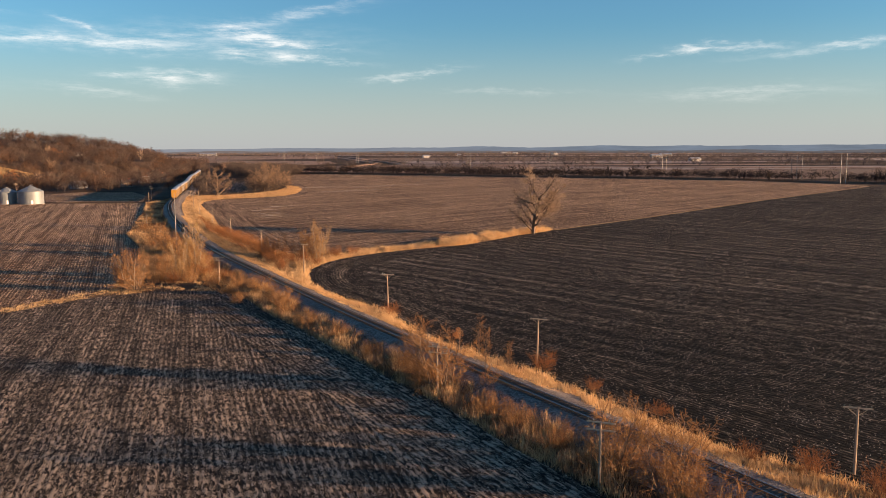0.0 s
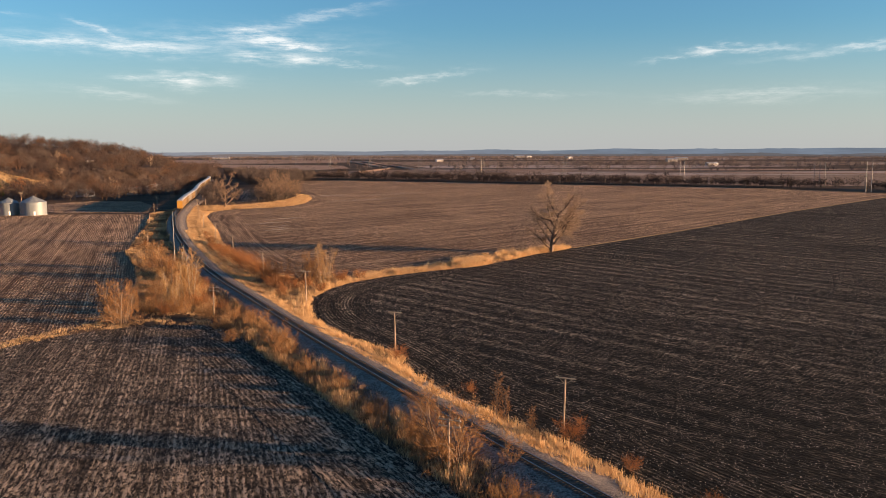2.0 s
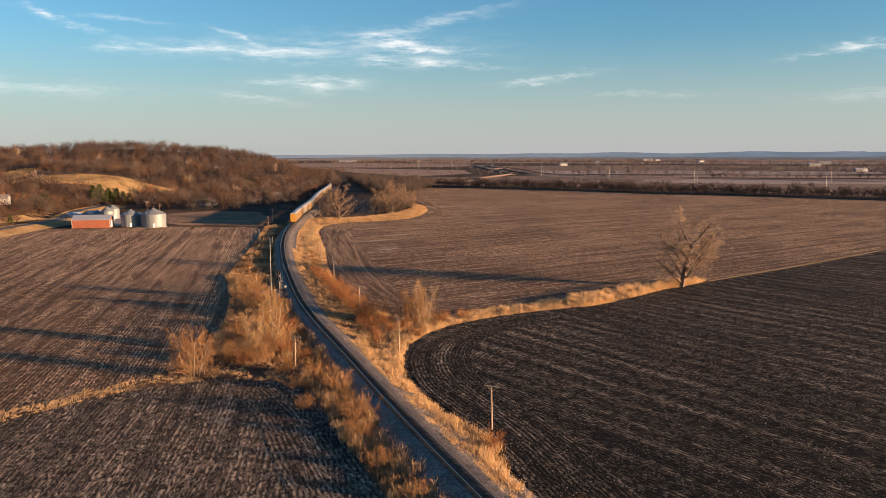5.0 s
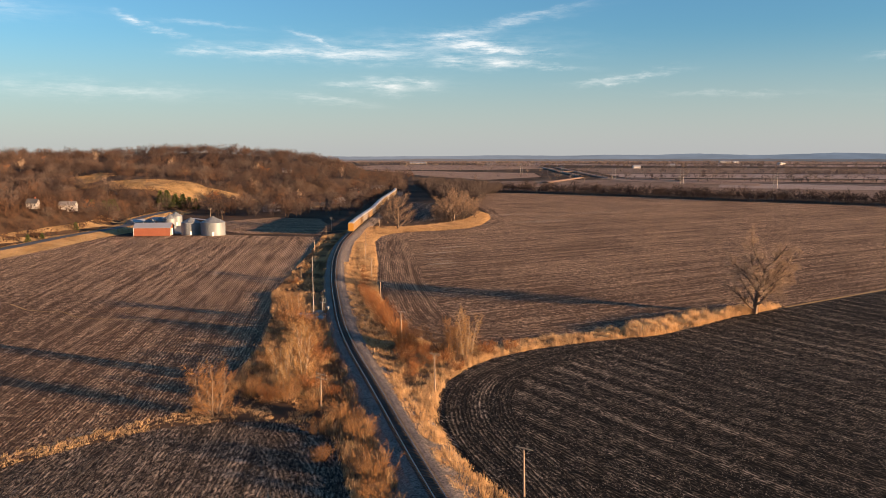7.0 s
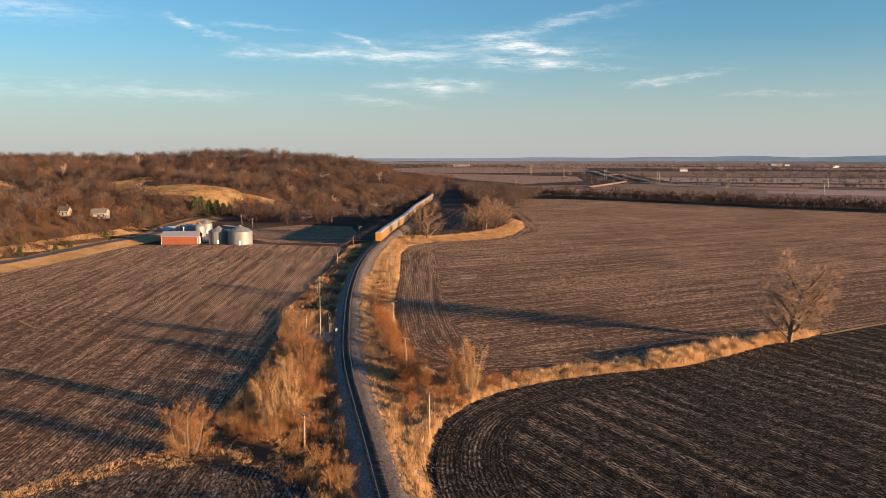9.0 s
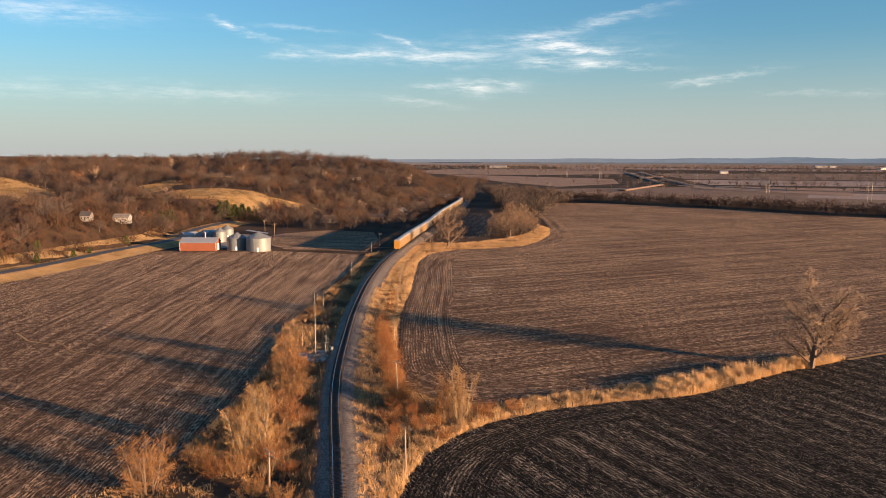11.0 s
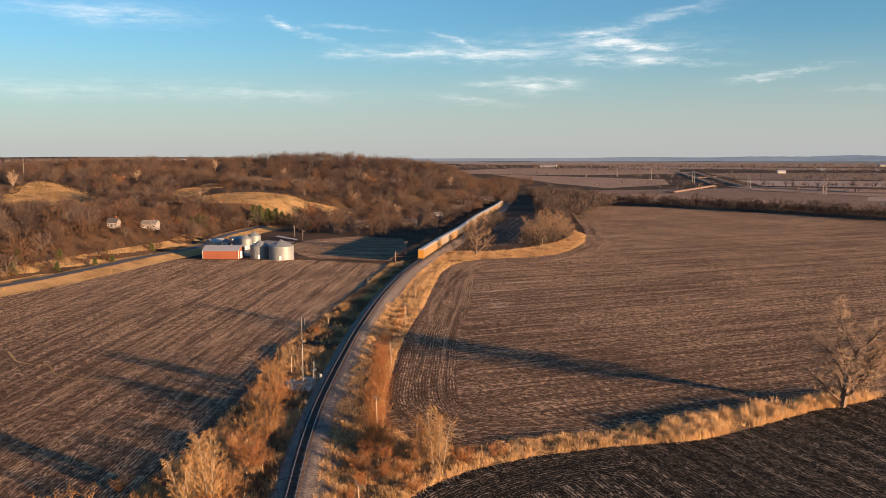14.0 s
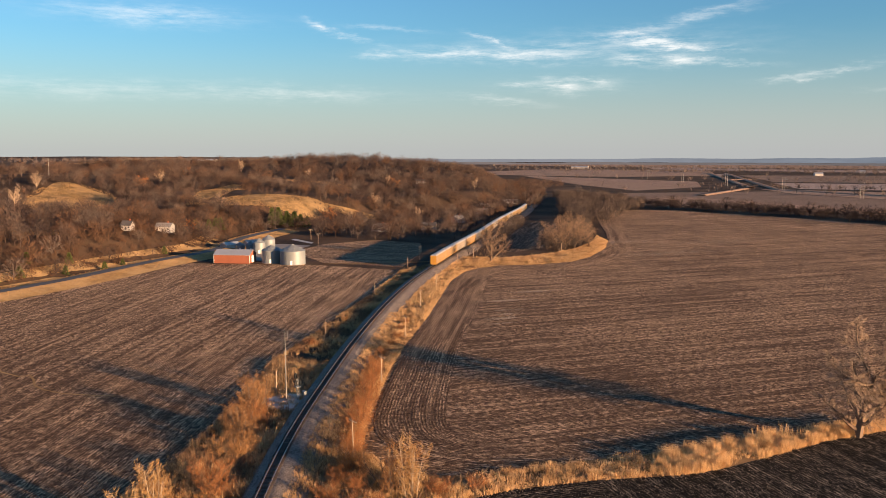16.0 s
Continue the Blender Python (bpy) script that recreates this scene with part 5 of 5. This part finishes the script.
def conifer(seed):
    r = np.random.default_rng(seed)
    ob = thing("conifer", "dark green evergreen tree at the edge of the woods", "tree", "evergreens")
    part("trunk", tri_mesh("trunk", limb_tris([(np.array([0, 0, -0.05]), np.array([0, 0, 0.9]), 0.025, 0.006)]), BARK), ob)
    tw = []
    for k in range(900):
        z = r.uniform(0.06, 1.0)
        a, rad = r.uniform(0, 2 * math.pi), 0.27 * (1.03 - z) ** 0.8 * r.uniform(0.35, 1.0)
        p = np.array([math.cos(a) * rad, math.sin(a) * rad, z])
        o = unit(np.array([math.cos(a), math.sin(a), 0.15]) + r.normal(0, 0.3, 3))
        tw.append((p - o * 0.03, p + o * 0.07, 0.045))
    part("crown", tri_mesh("crown", sliver_tris(tw, r), NEEDLES), ob)
    return ob


firs = [conifer(200), conifer(201)]
FIRS = [(-357, 590, 11), (-352, 593, 12), (-362, 586, 12), (-349, 597, 10), (-366, 583, 10), (-358, 580, 11), (-345, 600, 9), (-361, 576, 9), (-356, 489, 8), (-358, 504, 8), (-359, 512, 9), (-361, 519, 9), (-298, 340, 5), (-297, 362, 5), (-301, 318, 6),
        (-306, 300, 7), (-302, 378, 4), (-312, 330, 6), (-312, 417, 5), (-300, 305, 6), (-310, 352, 6)]
for i, (x, y, h) in enumerate(FIRS):
    m = pose(x, y, land1(x, y) - 0.1, 0, 0, 40 * i) @ Matrix.Diagonal((h * 1.6, h * 1.6, h, 1))
    ob = firs[i] if i < 2 else copy_thing(firs[i % 2], Matrix())
    ob.matrix_basis = m


# ---- poles ----
def utility_pole(h, arms, braces, label):
    ob = thing("utility_pole", label, "pole", "poles along the railway")
    bm = bmesh.new()
    tube(bm, (0, 0, -0.4), (0, 0, h), 0.15, 0.10, 8)
    solid("pole", bm, POLE_WOOD, ob)
    for k in range(arms):
        z = h - 0.18 - 0.75 * k
        bm = bmesh.new()
        box(bm, (2.7, 0.12, 0.14), (0, 0.15, z), None, 0.015)
        arm = solid("crossarm", bm, ARM_WOOD, ob)
        for x in (-1.2, -0.75, 0.75, 1.2):
            bm = bmesh.new()
            tube(bm, (x, 0.15, z + 0.07), (x, 0.15, z + 0.2), 0.02, 0.02, 6)
            tube(bm, (x, 0.15, z + 0.18), (x, 0.15, z + 0.30), 0.055, 0.035, 8)
            solid("insulator", bm, GLASSY, arm)
        if braces:
            for sx in (-1, 1):
                bm = bmesh.new()
                tube(bm, (sx * 0.95, 0.2, z - 0.05), (0, 0.2, z - 0.85), 0.025, 0.025, 5)
                solid("brace", bm, ARM_WOOD, ob)
    return ob


def settle(src, places, first=[True]):
    made = []
    for i, (x, y, turn, *rest) in enumerate(places):
        m = pose(x, y, rest[0] if rest else 0.0, rest[1] if len(rest) > 1 else rng.uniform(-1.2, 1.2), rest[2] if len(rest) > 2 else rng.uniform(-1.2, 1.2), turn)
        if i == 0:
            src.matrix_basis = m
            made.append(src)
        else:
            made.append(copy_thing(src, m))
    return made


east_pole = utility_pole(7.0, 1, True, "weathered wooden utility pole with one braced crossarm")
settle(east_pole, [(47.6, 34, -20), (21, 76, -22), (-4.1, 118.9, -24), (-28.3, 162.1, -26, 1.0), (-48.1, 203.8, -26, 0.4), (-69.6, 250.8, -26, 0.0), (-90, 300, -26), (-109, 346, -24), (-125.5, 392, -22)])
west_pole = utility_pole(6.6, 2, False, "short old wooden pole with two crossarms in brush")
settle(west_pole, [(21.8, 31, -20), (6.2, 60.4, -22), (-46, 148, -22)])
bare_pole = utility_pole(5.6, 0, False, "plain wooden post beside the railway")
settle(bare_pole, [(-114, 290, 0, 0, 0, 0), (-141.5, 366, 0, 0, 0, 0), (-166.5, 440, 0, 0, 0, 0), (-88.6, 231.5, 0, 0.1, 2, 5), (-148, 461, 0), (-152, 490, 0), (-116, 537, 0), (-163, 520, 0)])
tall_pole = utility_pole(7.5, 2, False, "wooden utility pole with two crossarms by the village")
settle(tall_pole, [(-176, 471, -20), (-212, 575, -15), (-268, 505, -15), (-290, 528, 20)])

mast = thing("radio_mast", "tall slim grey steel mast beside a railway signal", "mast", m=pose(-81.5, 226.4, 0.3))
bm = bmesh.new()
tube(bm, (0, 0, -0.4), (0, 0, 9), 0.14, 0.12, 10)
solid("lower_tube", bm, MAST, mast)
bm = bmesh.new()
tube(bm, (0, 0, 9), (0, 0, 17), 0.10, 0.07, 10)
solid("upper_tube", bm, MAST, mast)
bm = bmesh.new()
tube(bm, (0, 0, 16.2), (0.8, 0, 16.2), 0.03, 0.03, 6)
tube(bm, (0.8, 0, 15.2), (0.8, 0, 17.1), 0.05, 0.05, 6)
solid("antenna", bm, MAST, mast)
bm = bmesh.new()
box(bm, (0.9, 0.9, 0.5), (0, 0, 0.1), None, 0.04)
solid("footing", bm, GRAVEL, mast)

signal = thing("railway_signal", "grey railway signal with two black round heads on a ladder mast", "signal", m=pose(-79.4, 227.8, 0.6, 0, 0, -25) @ Matrix.Scale(1.25, 4))
bm = bmesh.new()
tube(bm, (0, 0, -0.3), (0, 0, 5.2), 0.09, 0.08, 8)
solid("mast", bm, MAST, signal)
for z in (3.3, 4.7):
    bm = bmesh.new()
    tube(bm, (0, -0.14, z), (0, -0.22, z), 0.55, 0.55, 18)
    head = solid("signal_head", bm, BLACK, signal)
    bm = bmesh.new()
    box(bm, (0.32, 0.25, 0.75), (0, -0.34, z), None, 0.04)
    solid("lamp_case", bm, BLACK, head)
bm = bmesh.new()
for sx in (-0.2, 0.2):
    tube(bm, (sx, 0.5, 0), (sx, 0.2, 4.4), 0.025, 0.025, 5)
for k in range(12):
    tube(bm, (-0.2, 0.5 - 0.025 * k, 0.3 + 0.34 * k), (0.2, 0.5 - 0.025 * k, 0.3 + 0.34 * k), 0.02, 0.02, 5)
solid("ladder", bm, MAST, signal)
bm = bmesh.new()
box(bm, (1.2, 0.9, 0.06), (0, 0.1, 2.6))
for sx in (-0.6, 0.6):
    for sy in (-0.35, 0.55):
        tube(bm, (sx, sy, 2.6), (sx, sy, 3.6), 0.02, 0.02, 5)
    tube(bm, (sx, -0.35, 3.6), (sx, 0.55, 3.6), 0.02, 0.02, 5)
solid("platform", bm, MAST, signal)
case = thing("equipment_case", "grey steel railway equipment case on a gravel pad", "cabinet", m=pose(-78.6, 229.6, 0.62, 0, 0, -25))
bm = bmesh.new()
box(bm, (1.1, 0.7, 1.7), (0, 0, 0.95), None, 0.03)
solid("case_body", bm, STEEL, case)
bm = bmesh.new()
box(bm, (0.9, 0.03, 1.4), (0, -0.37, 0.95), None, 0.01)
solid("case_door", bm, MAST, case)
bm = bmesh.new()
for sx in (-0.4, 0.4):
    box(bm, (0.1, 0.6, 0.2), (sx, 0, 0.06))
solid("case_foot", bm, MAST, case)


# ---- farm ----
def ring_wall(r, h, seg=40, step=0.42):
    """A corrugated steel ring wall: ribs as real waves."""
    v, f = [], []
    n = int(h / step) * 2
    for i in range(n + 1):
        rr = r + (0.035 if i % 2 else -0.01)
        for k in range(seg):
            a = 2 * math.pi * k / seg
            v.append((rr * math.cos(a), rr * math.sin(a), h * i / n))
        if i:
            b = (i - 1) * seg
            f += [(b + k, b + (k + 1) % seg, b + seg + (k + 1) % seg, b + seg + k) for k in range(seg)]
    return v, f


def grain_bin(x, y, dia, wall, roof, label, turn=0):
    r = dia / 2
    ob = thing("grain_bin", label, "grain bin", "grain bins", pose(x, y, 0.1, 0, 0, turn))
    v, f = ring_wall(r, wall)
    part("wall", raw("wall", v, f, STEEL, True), ob, "corrugated galvanised steel wall")
    v, f = [], []
    seg = 40
    for rr, z in ((r + 0.18, wall - 0.08), (0.7, wall + roof * 0.86), (0.0, wall + roof * 0.87)):
        for k in range(seg):
            a = 2 * math.pi * k / seg
            rib = 0.06 if k % 2 else 0.0
            v.append((rr * math.cos(a), rr * math.sin(a), z + rib * (rr > 0.1)))
    for i in (0, 1):
        f += [(i * seg + k, i * seg + (k + 1) % seg, (i + 1) * seg + (k + 1) % seg, (i + 1) * seg + k) for k in range(seg)]
    top = part("roof", raw("roof", v, f, STEEL), ob, "ribbed conical steel roof")
    bm = bmesh.new()
    tube(bm, (0, 0, wall + roof * 0.82), (0, 0, wall + roof * 0.95), 0.75, 0.75, 16)
    tube(bm, (0, 0, wall + roof * 0.95), (0, 0, wall + roof), 0.85, 0.1, 16)
    solid("roof_cap", bm, STEEL, top)
    bm = bmesh.new()
    for k in range(10):
        a = 2 * math.pi * (k + 0.5) / 10
        box(bm, (0.5, 0.4, 0.45), (r * 0.72 * math.cos(a), r * 0.72 * math.sin(a), wall + roof * 0.30), Euler((0, 0, a)).to_matrix())
    solid("vents", bm, STEEL, top)
    bm = bmesh.new()
    box(bm, (0.08, 1.0, 2.1), (r + 0.04, 0, 1.15), None, 0.02)
    solid("door", bm, WHITE, ob)
    bm = bmesh.new()
    a = -0.5
    for sy in (-0.22, 0.22):
        tube(bm, (r + 0.15, -2 + sy, 0.3), (r - 0.2, -2 + sy, wall), 0.03, 0.03, 5)
    solid("ladder", bm, STEEL, ob)
    bm = bmesh.new()
    tube(bm, (0, 0, -0.12), (0, 0, 0.06), r + 0.35, r + 0.3, 32)
    solid("footing", bm, GRAVEL, ob)
    return ob


grain_bin(-228.8, 425.9, 13.4, 7.2, 3.4, "large galvanised grain bin with a conical roof", -60)
grain_bin(-242.4, 425.4, 10.6, 6.8, 2.8, "galvanised grain bin beside a larger one", -60)
grain_bin(-275, 455, 7.4, 6.2, 2.4, "tall narrow galvanised grain bin behind a barn", -50)
grain_bin(-283, 474, 7.8, 6.0, 2.6, "galvanised grain bin at the back of the farmyard", -50)
grain_bin(-284.5, 459, 5.6, 4.2, 1.9, "small galvanised grain bin in the farmyard", -50)
grain_bin(-291.5, 457.5, 5.6, 3.6, 1.7, "small low grain bin in the farmyard", -50)


def gable_house(name, w, d, h, rise, wall_mat, roof_mat, label, category, m, group="", windows=True, door_mat=None, over=0.4):
    ob = thing(name, label, category, group, m)
    bm = bmesh.new()
    v = [bm.verts.new(p) for p in ((-w / 2, -d / 2, -0.6), (w / 2, -d / 2, -0.6), (w / 2, d / 2, -0.6), (-w / 2, d / 2, -0.6), (-w / 2, -d / 2, h), (w / 2, -d / 2, h), (w / 2, d / 2, h), (-w / 2, d / 2, h),
                                       (-w / 2, 0, h + rise), (w / 2, 0, h + rise))]
    for f in ((0, 1, 5, 4), (2, 3, 7, 6), (1, 2, 6, 9, 5), (3, 0, 4, 8, 7)):
        bm.faces.new([v[i] for i in f])
    solid("wall", bm, wall_mat, ob)
    bm = bmesh.new()
    k = over * rise / (d / 2)
    for sgn in (-1, 1):
        a = [(-w / 2 - over, 0, h + rise + 0.05), (w / 2 + over, 0, h + rise + 0.05), (w / 2 + over, sgn * (d / 2 + over), h - k + 0.05), (-w / 2 - over, sgn * (d / 2 + over), h - k + 0.05)]
        lo = [bm.verts.new(p) for p in a]
        hi = [bm.verts.new((p[0], p[1], p[2] + 0.18)) for p in a]
        for f in ((hi[0], hi[1], hi[2], hi[3]), (lo[3], lo[2], lo[1], lo[0]), (lo[2], lo[3], hi[3], hi[2]), (lo[1], lo[2], hi[2], hi[1]), (lo[3], lo[0], hi[0], hi[3])):
            bm.faces.new(f)
    roof = solid("roof", bm, roof_mat, ob)
    if windows:
        for sy in (-1, 1):
            for x in np.linspace(-w * 0.36, w * 0.36, 3 if w < 14 else 4):
                if abs(x) < 0.1 and sy < 0:
                    continue
                bm = bmesh.new()
                box(bm, (1.15, 0.10, 1.35), (x, sy * (d / 2 + 0.01), h * 0.55))
                win = solid("window", bm, WHITE, ob)
                bm = bmesh.new()
                box(bm, (0.92, 0.06, 1.1), (x, sy * (d / 2 + 0.05), h * 0.55))
                solid("pane", bm, GLASS_DARK, win)
        bm = bmesh.new()
        box(bm, (0.95, 0.10, 2.05), (0, -d / 2 - 0.01, 1.02))
        solid("door", bm, door_mat or ROOF_DARK, ob)
        bm = bmesh.new()
        box(bm, (0.7, 0.7, 1.6), (w * 0.22, 0.2, h + rise + 0.4), None, 0.03)
        solid("chimney", bm, BARN_RED, roof)
    return ob


# the barn's long side runs from (-268, 409) to (-250.5, 415.5)
barn = gable_house("barn", 19.8, 10.5, 4.4, 2.3, BARN_RED, BARN_ROOF, "red metal-sided barn with a pale ridged metal roof", "barn", pose(-260.8, 417.4, 0.1, 0, 0, 20.4), windows=False, over=0.3)
for x in np.arange(-9.5, 9.6, 1.0):
    bm = bmesh.new()
    box(bm, (0.06, 0.05, 4.3), (x, -5.26, 2.25))
    solid("siding_rib", bm, BARN_RED, barn)
for x in (-9.9, 9.9):
    bm = bmesh.new()
    box(bm, (0.18, 0.18, 4.5), (x, -5.25, 2.25))
    solid("corner_trim", bm, WHITE, barn)
bm = bmesh.new()
box(bm, (0.1, 4.2, 3.8), (9.94, 0, 1.95))
solid("sliding_door", bm, WHITE, barn)
lean = gable_house("shed", 9, 6, 3.2, 1.2, BARN_ROOF, BARN_ROOF, "low grey metal shed behind the barn", "shed", pose(-299, 478, 0.1, 0, 0, 60), windows=False)
gable_house("shed", 10, 7, 3.0, 1.3, WALL_WHITE, BARN_ROOF, "long pale machine shed in the farmyard", "shed", pose(-303, 462, 0.1, 0, 0, 75), windows=False)
for i, (x, y, w, d, turn, tone) in enumerate(HOUSES):
    gable_house("house", w, d, 2.9 + (i % 3 == 0) * 0.5, 2.0 + 0.25 * (i % 3), WALL_WHITE if tone == "w" else WALL_TAN, (ROOF_GREY, ROOF_DARK)[i % 2], ("white clapboard house among bare trees" if tone == "w" else "tan clapboard house among bare trees"), "house",
                pose(x, y, land1(x, y) + 0.2, 0, 0, turn), "village houses")

# far farmsteads
for x, y, w, d, h, turn, lab in ((262, 3300, 40, 22, 7, 10, "white farm buildings far out on the plain"), (300, 3310, 22, 14, 5, 30, "white farm buildings far out on the plain"), (600, 2250, 30, 16, 6, 10, "pale farm shed far out on the plain"),
                                 (540, 1700, 24, 12, 5, 20, "pale farm shed among far trees"), (-40, 2300, 20, 12, 5, 20, "pale farm shed far out on the plain"), (720, 2600, 40, 14, 6, 5, "pale farm shed far out on the plain"), (-830, 2900, 60, 14, 6, 5, "long pale shed far out on the plain"),
                                 (420, 3000, 26, 14, 5, 40, "pale farm shed far out on the plain"), (-1450, 1700, 50, 16, 6, 10, "long white shed on the western upland"), (-1020, 1620, 30, 16, 7, 20, "white barn on the western upland"), (60, 2620, 14, 10, 5, 0, "white house far out on the plain")):
    gable_house("farm_building", w, d, h, 3.0, WALL_WHITE, BARN_ROOF, lab, "farm building", pose(x, y, land1(x, y) + 0.1, 0, 0, turn), "far farm buildings", windows=False)


# ---- train ----
def autorack(side_mat, label):
    L, Wd = 26.6, 3.05
    ob = thing("railcar", label, "railcar", "freight train")
    bm = bmesh.new()
    box(bm, (L, 2.7, 0.45), (0, 0, 1.0), None, 0.05)
    solid("underframe", bm, RACK_YELLOW if side_mat is not RACK_GREY else BLACK, ob)
    for sy in (-1, 1):
        bm = bmesh.new()
        box(bm, (L, 0.06, 3.95), (0, sy * Wd / 2, 3.15))
        side = solid("side_panel", bm, side_mat, ob)
        bm = bmesh.new()
        for x in np.linspace(-L / 2 + 0.1, L / 2 - 0.1, 19):
            box(bm, (0.16, 0.12, 4.0), (x, sy * (Wd / 2 + 0.05), 3.15))
        for z in (1.3, 2.5, 3.8, 5.05):
            box(bm, (L, 0.1, 0.14), (0, sy * (Wd / 2 + 0.05), z))
        solid("side_ribbing", bm, side_mat, side)
    for sx in (-1, 1):
        for sy in (-1, 1):
            bm = bmesh.new()
            box(bm, (0.10, 1.46, 4.2), (sx * L / 2, sy * 0.76, 3.15), None, 0.03)
            door = solid("end_door", bm, RACK_YELLOW, ob)
            bm = bmesh.new()
            for z in (1.6, 2.6, 3.6, 4.6):
                box(bm, (0.06, 1.3, 0.12), (sx * (L / 2 + 0.07), sy * 0.76, z))
            solid("door_ribbing", bm, RACK_YELLOW, door)
        bm = bmesh.new()
        box(bm, (2.4, 2.3, 0.35), (sx * 9.6, 0, 0.62), None, 0.05)
        bogie = solid("bogie", bm, BLACK, ob)
        for wx in (-0.9, 0.9):
            for sy in (-1, 1):
                bm = bmesh.new()
                tube(bm, (sx * 9.6 + wx, sy * 0.69, 0.44), (sx * 9.6 + wx, sy * 0.83, 0.44), 0.44, 0.44, 14)
                solid("wheel", bm, RAIL, bogie)
    v, f = [], []
    prof = [(-1.56, 5.1), (-1.4, 5.5), (-0.8, 5.75), (0, 5.82), (0.8, 5.75), (1.4, 5.5), (1.56, 5.1)]
    xs = np.linspace(-L / 2 - 0.05, L / 2 + 0.05, 21)
    for i, x in enumerate(xs):
        v += [(x, y, z + (0.04 if i % 2 else 0)) for y, z in prof]
        if i:
            b = (i - 1) * 7
            f += [(b + k, b + k + 1, b + 8 + k, b + 7 + k) for k in range(6)]
    f += [tuple(range(7)), tuple(range(140 + 6, 139, -1))]
    part("roof", raw("roof", v, f, RACK_ROOF), ob)
    return ob


cars = [autorack(RACK_TAN, "tan and yellow covered railcar for automobiles on the track"), autorack(RACK_GREY, "grey covered railcar for automobiles with a white roof")]
s0 = rail_s(439) + 13.5
kinds = [0, 0, 1, 0, 1, 0, 0, 1, 0, 0, 1, 0, 0, 1, 0]
seen = set()
for i, k in enumerate(kinds):
    s = s0 + i * 28.1
    x0, y0, _ = on_rail(s - 9.6)
    x1, y1, _ = on_rail(s + 9.6)
    m = pose((x0 + x1) / 2, (y0 + y1) / 2, RAIL_Z + 0.295, 0, 0, math.degrees(math.atan2(y1 - y0, x1 - x0)))
    if k in seen:
        copy_thing(cars[k], m)
    else:
        seen.add(k)
        cars[k].matrix_basis = m


# ---- power line ----
def h_frame(h, label, legs=2, gap=4.5, arm=True):
    ob = thing("power_pylon", label, "pylon", "power line pylons")
    for k in range(legs):
        bm = bmesh.new()
        x = (k - (legs - 1) / 2) * gap
        tube(bm, (x, 0, -0.5), (x, 0, h), 0.32, 0.22, 8)
        solid("leg", bm, MAST, ob)
    if arm:
        bm = bmesh.new()
        box(bm, (gap * 2.6, 0.3, 0.35), (0, 0.3, h - 3.0))
        solid("crossarm", bm, MAST, ob)
        bm = bmesh.new()
        tube(bm, (-gap / 2, 0.1, h - 4), (gap / 2, 0.1, h - 9), 0.1, 0.1, 5)
        tube(bm, (gap / 2, 0.1, h - 4), (-gap / 2, 0.1, h - 9), 0.1, 0.1, 5)
        solid("brace", bm, MAST, ob)
    return ob


frame_pylon = h_frame(21, "pale H-frame power pylon of two poles")
for i, (x, y) in enumerate(((262, 905), (152, 1077), (48, 1242), (-56, 1407), (-160, 1572), (-264, 1737), (-368, 1902))):
    m = pose(x, y, 0, 0, 0, -32)
    if i:
        copy_thing(frame_pylon, m)
    else:
        frame_pylon.matrix_basis = m
corner = h_frame(26, "tall bare pair of power poles at a field corner", 2, 5.2, False)
corner.matrix_basis = pose(352, 665, 0, 0, 0, 10)
triple = h_frame(23, "three tall power poles in a row", 3, 4.8, False)
triple.matrix_basis = pose(349, 752, 0, 0, 0, -10)


upland_mast = thing("radio_mast", "slim grey steel mast rising behind the pasture", "mast", m=pose(-637, 598, land1(-637, 598)))
bm = bmesh.new()
tube(bm, (0, 0, -0.5), (0, 0, 16), 0.28, 0.18, 8)
solid("mast_tube", bm, MAST, upland_mast)
bm = bmesh.new()
box(bm, (1.6, 0.2, 0.25), (0, 0, 15.2), None, 0.02)
solid("antenna_bar", bm, MAST, upland_mast)

# trees that keep their rusty leaves
oak = tree_model("tree", dict(ROUND, fine=0.012), BARK, TWIG_RED, 95, "broad oak still holding rusty orange leaves", "tree", 1.0)
for i, (x, y, h) in enumerate(((-352, 638, 12), (-660, 800, 13), (-545, 470, 11), (-420, 870, 12), (-585, 660, 11), (-352, 480, 9))):
    ob = oak if i == 0 else copy_thing(oak, Matrix())
    ob.matrix_basis = pose(x, y, land1(x, y) - 0.2, 0, 0, 50 * i) @ Matrix.Diagonal((h * 0.9, h * 0.9, h, 1))
    ob["group"] = "rusty oaks in the woods"

# pale trees that stand out of the woods
pale = tree_model("tree", dict(BROAD, fine=0.005), BARK_PALE, TWIG_GREY, 91, "tall pale-barked bare tree rising from the woods", "tree", 1.0)
for i, (x, y, h) in enumerate(SYCAMORES):
    m = pose(x, y, land1(x, y) - 0.2, 0, 0, 70 * i) @ Matrix.Diagonal((h * 0.8, h * 0.8, h, 1))
    ob = pale if i == 0 else copy_thing(pale, Matrix())
    ob.matrix_basis = m
    ob["group"] = "pale trees in the woods"
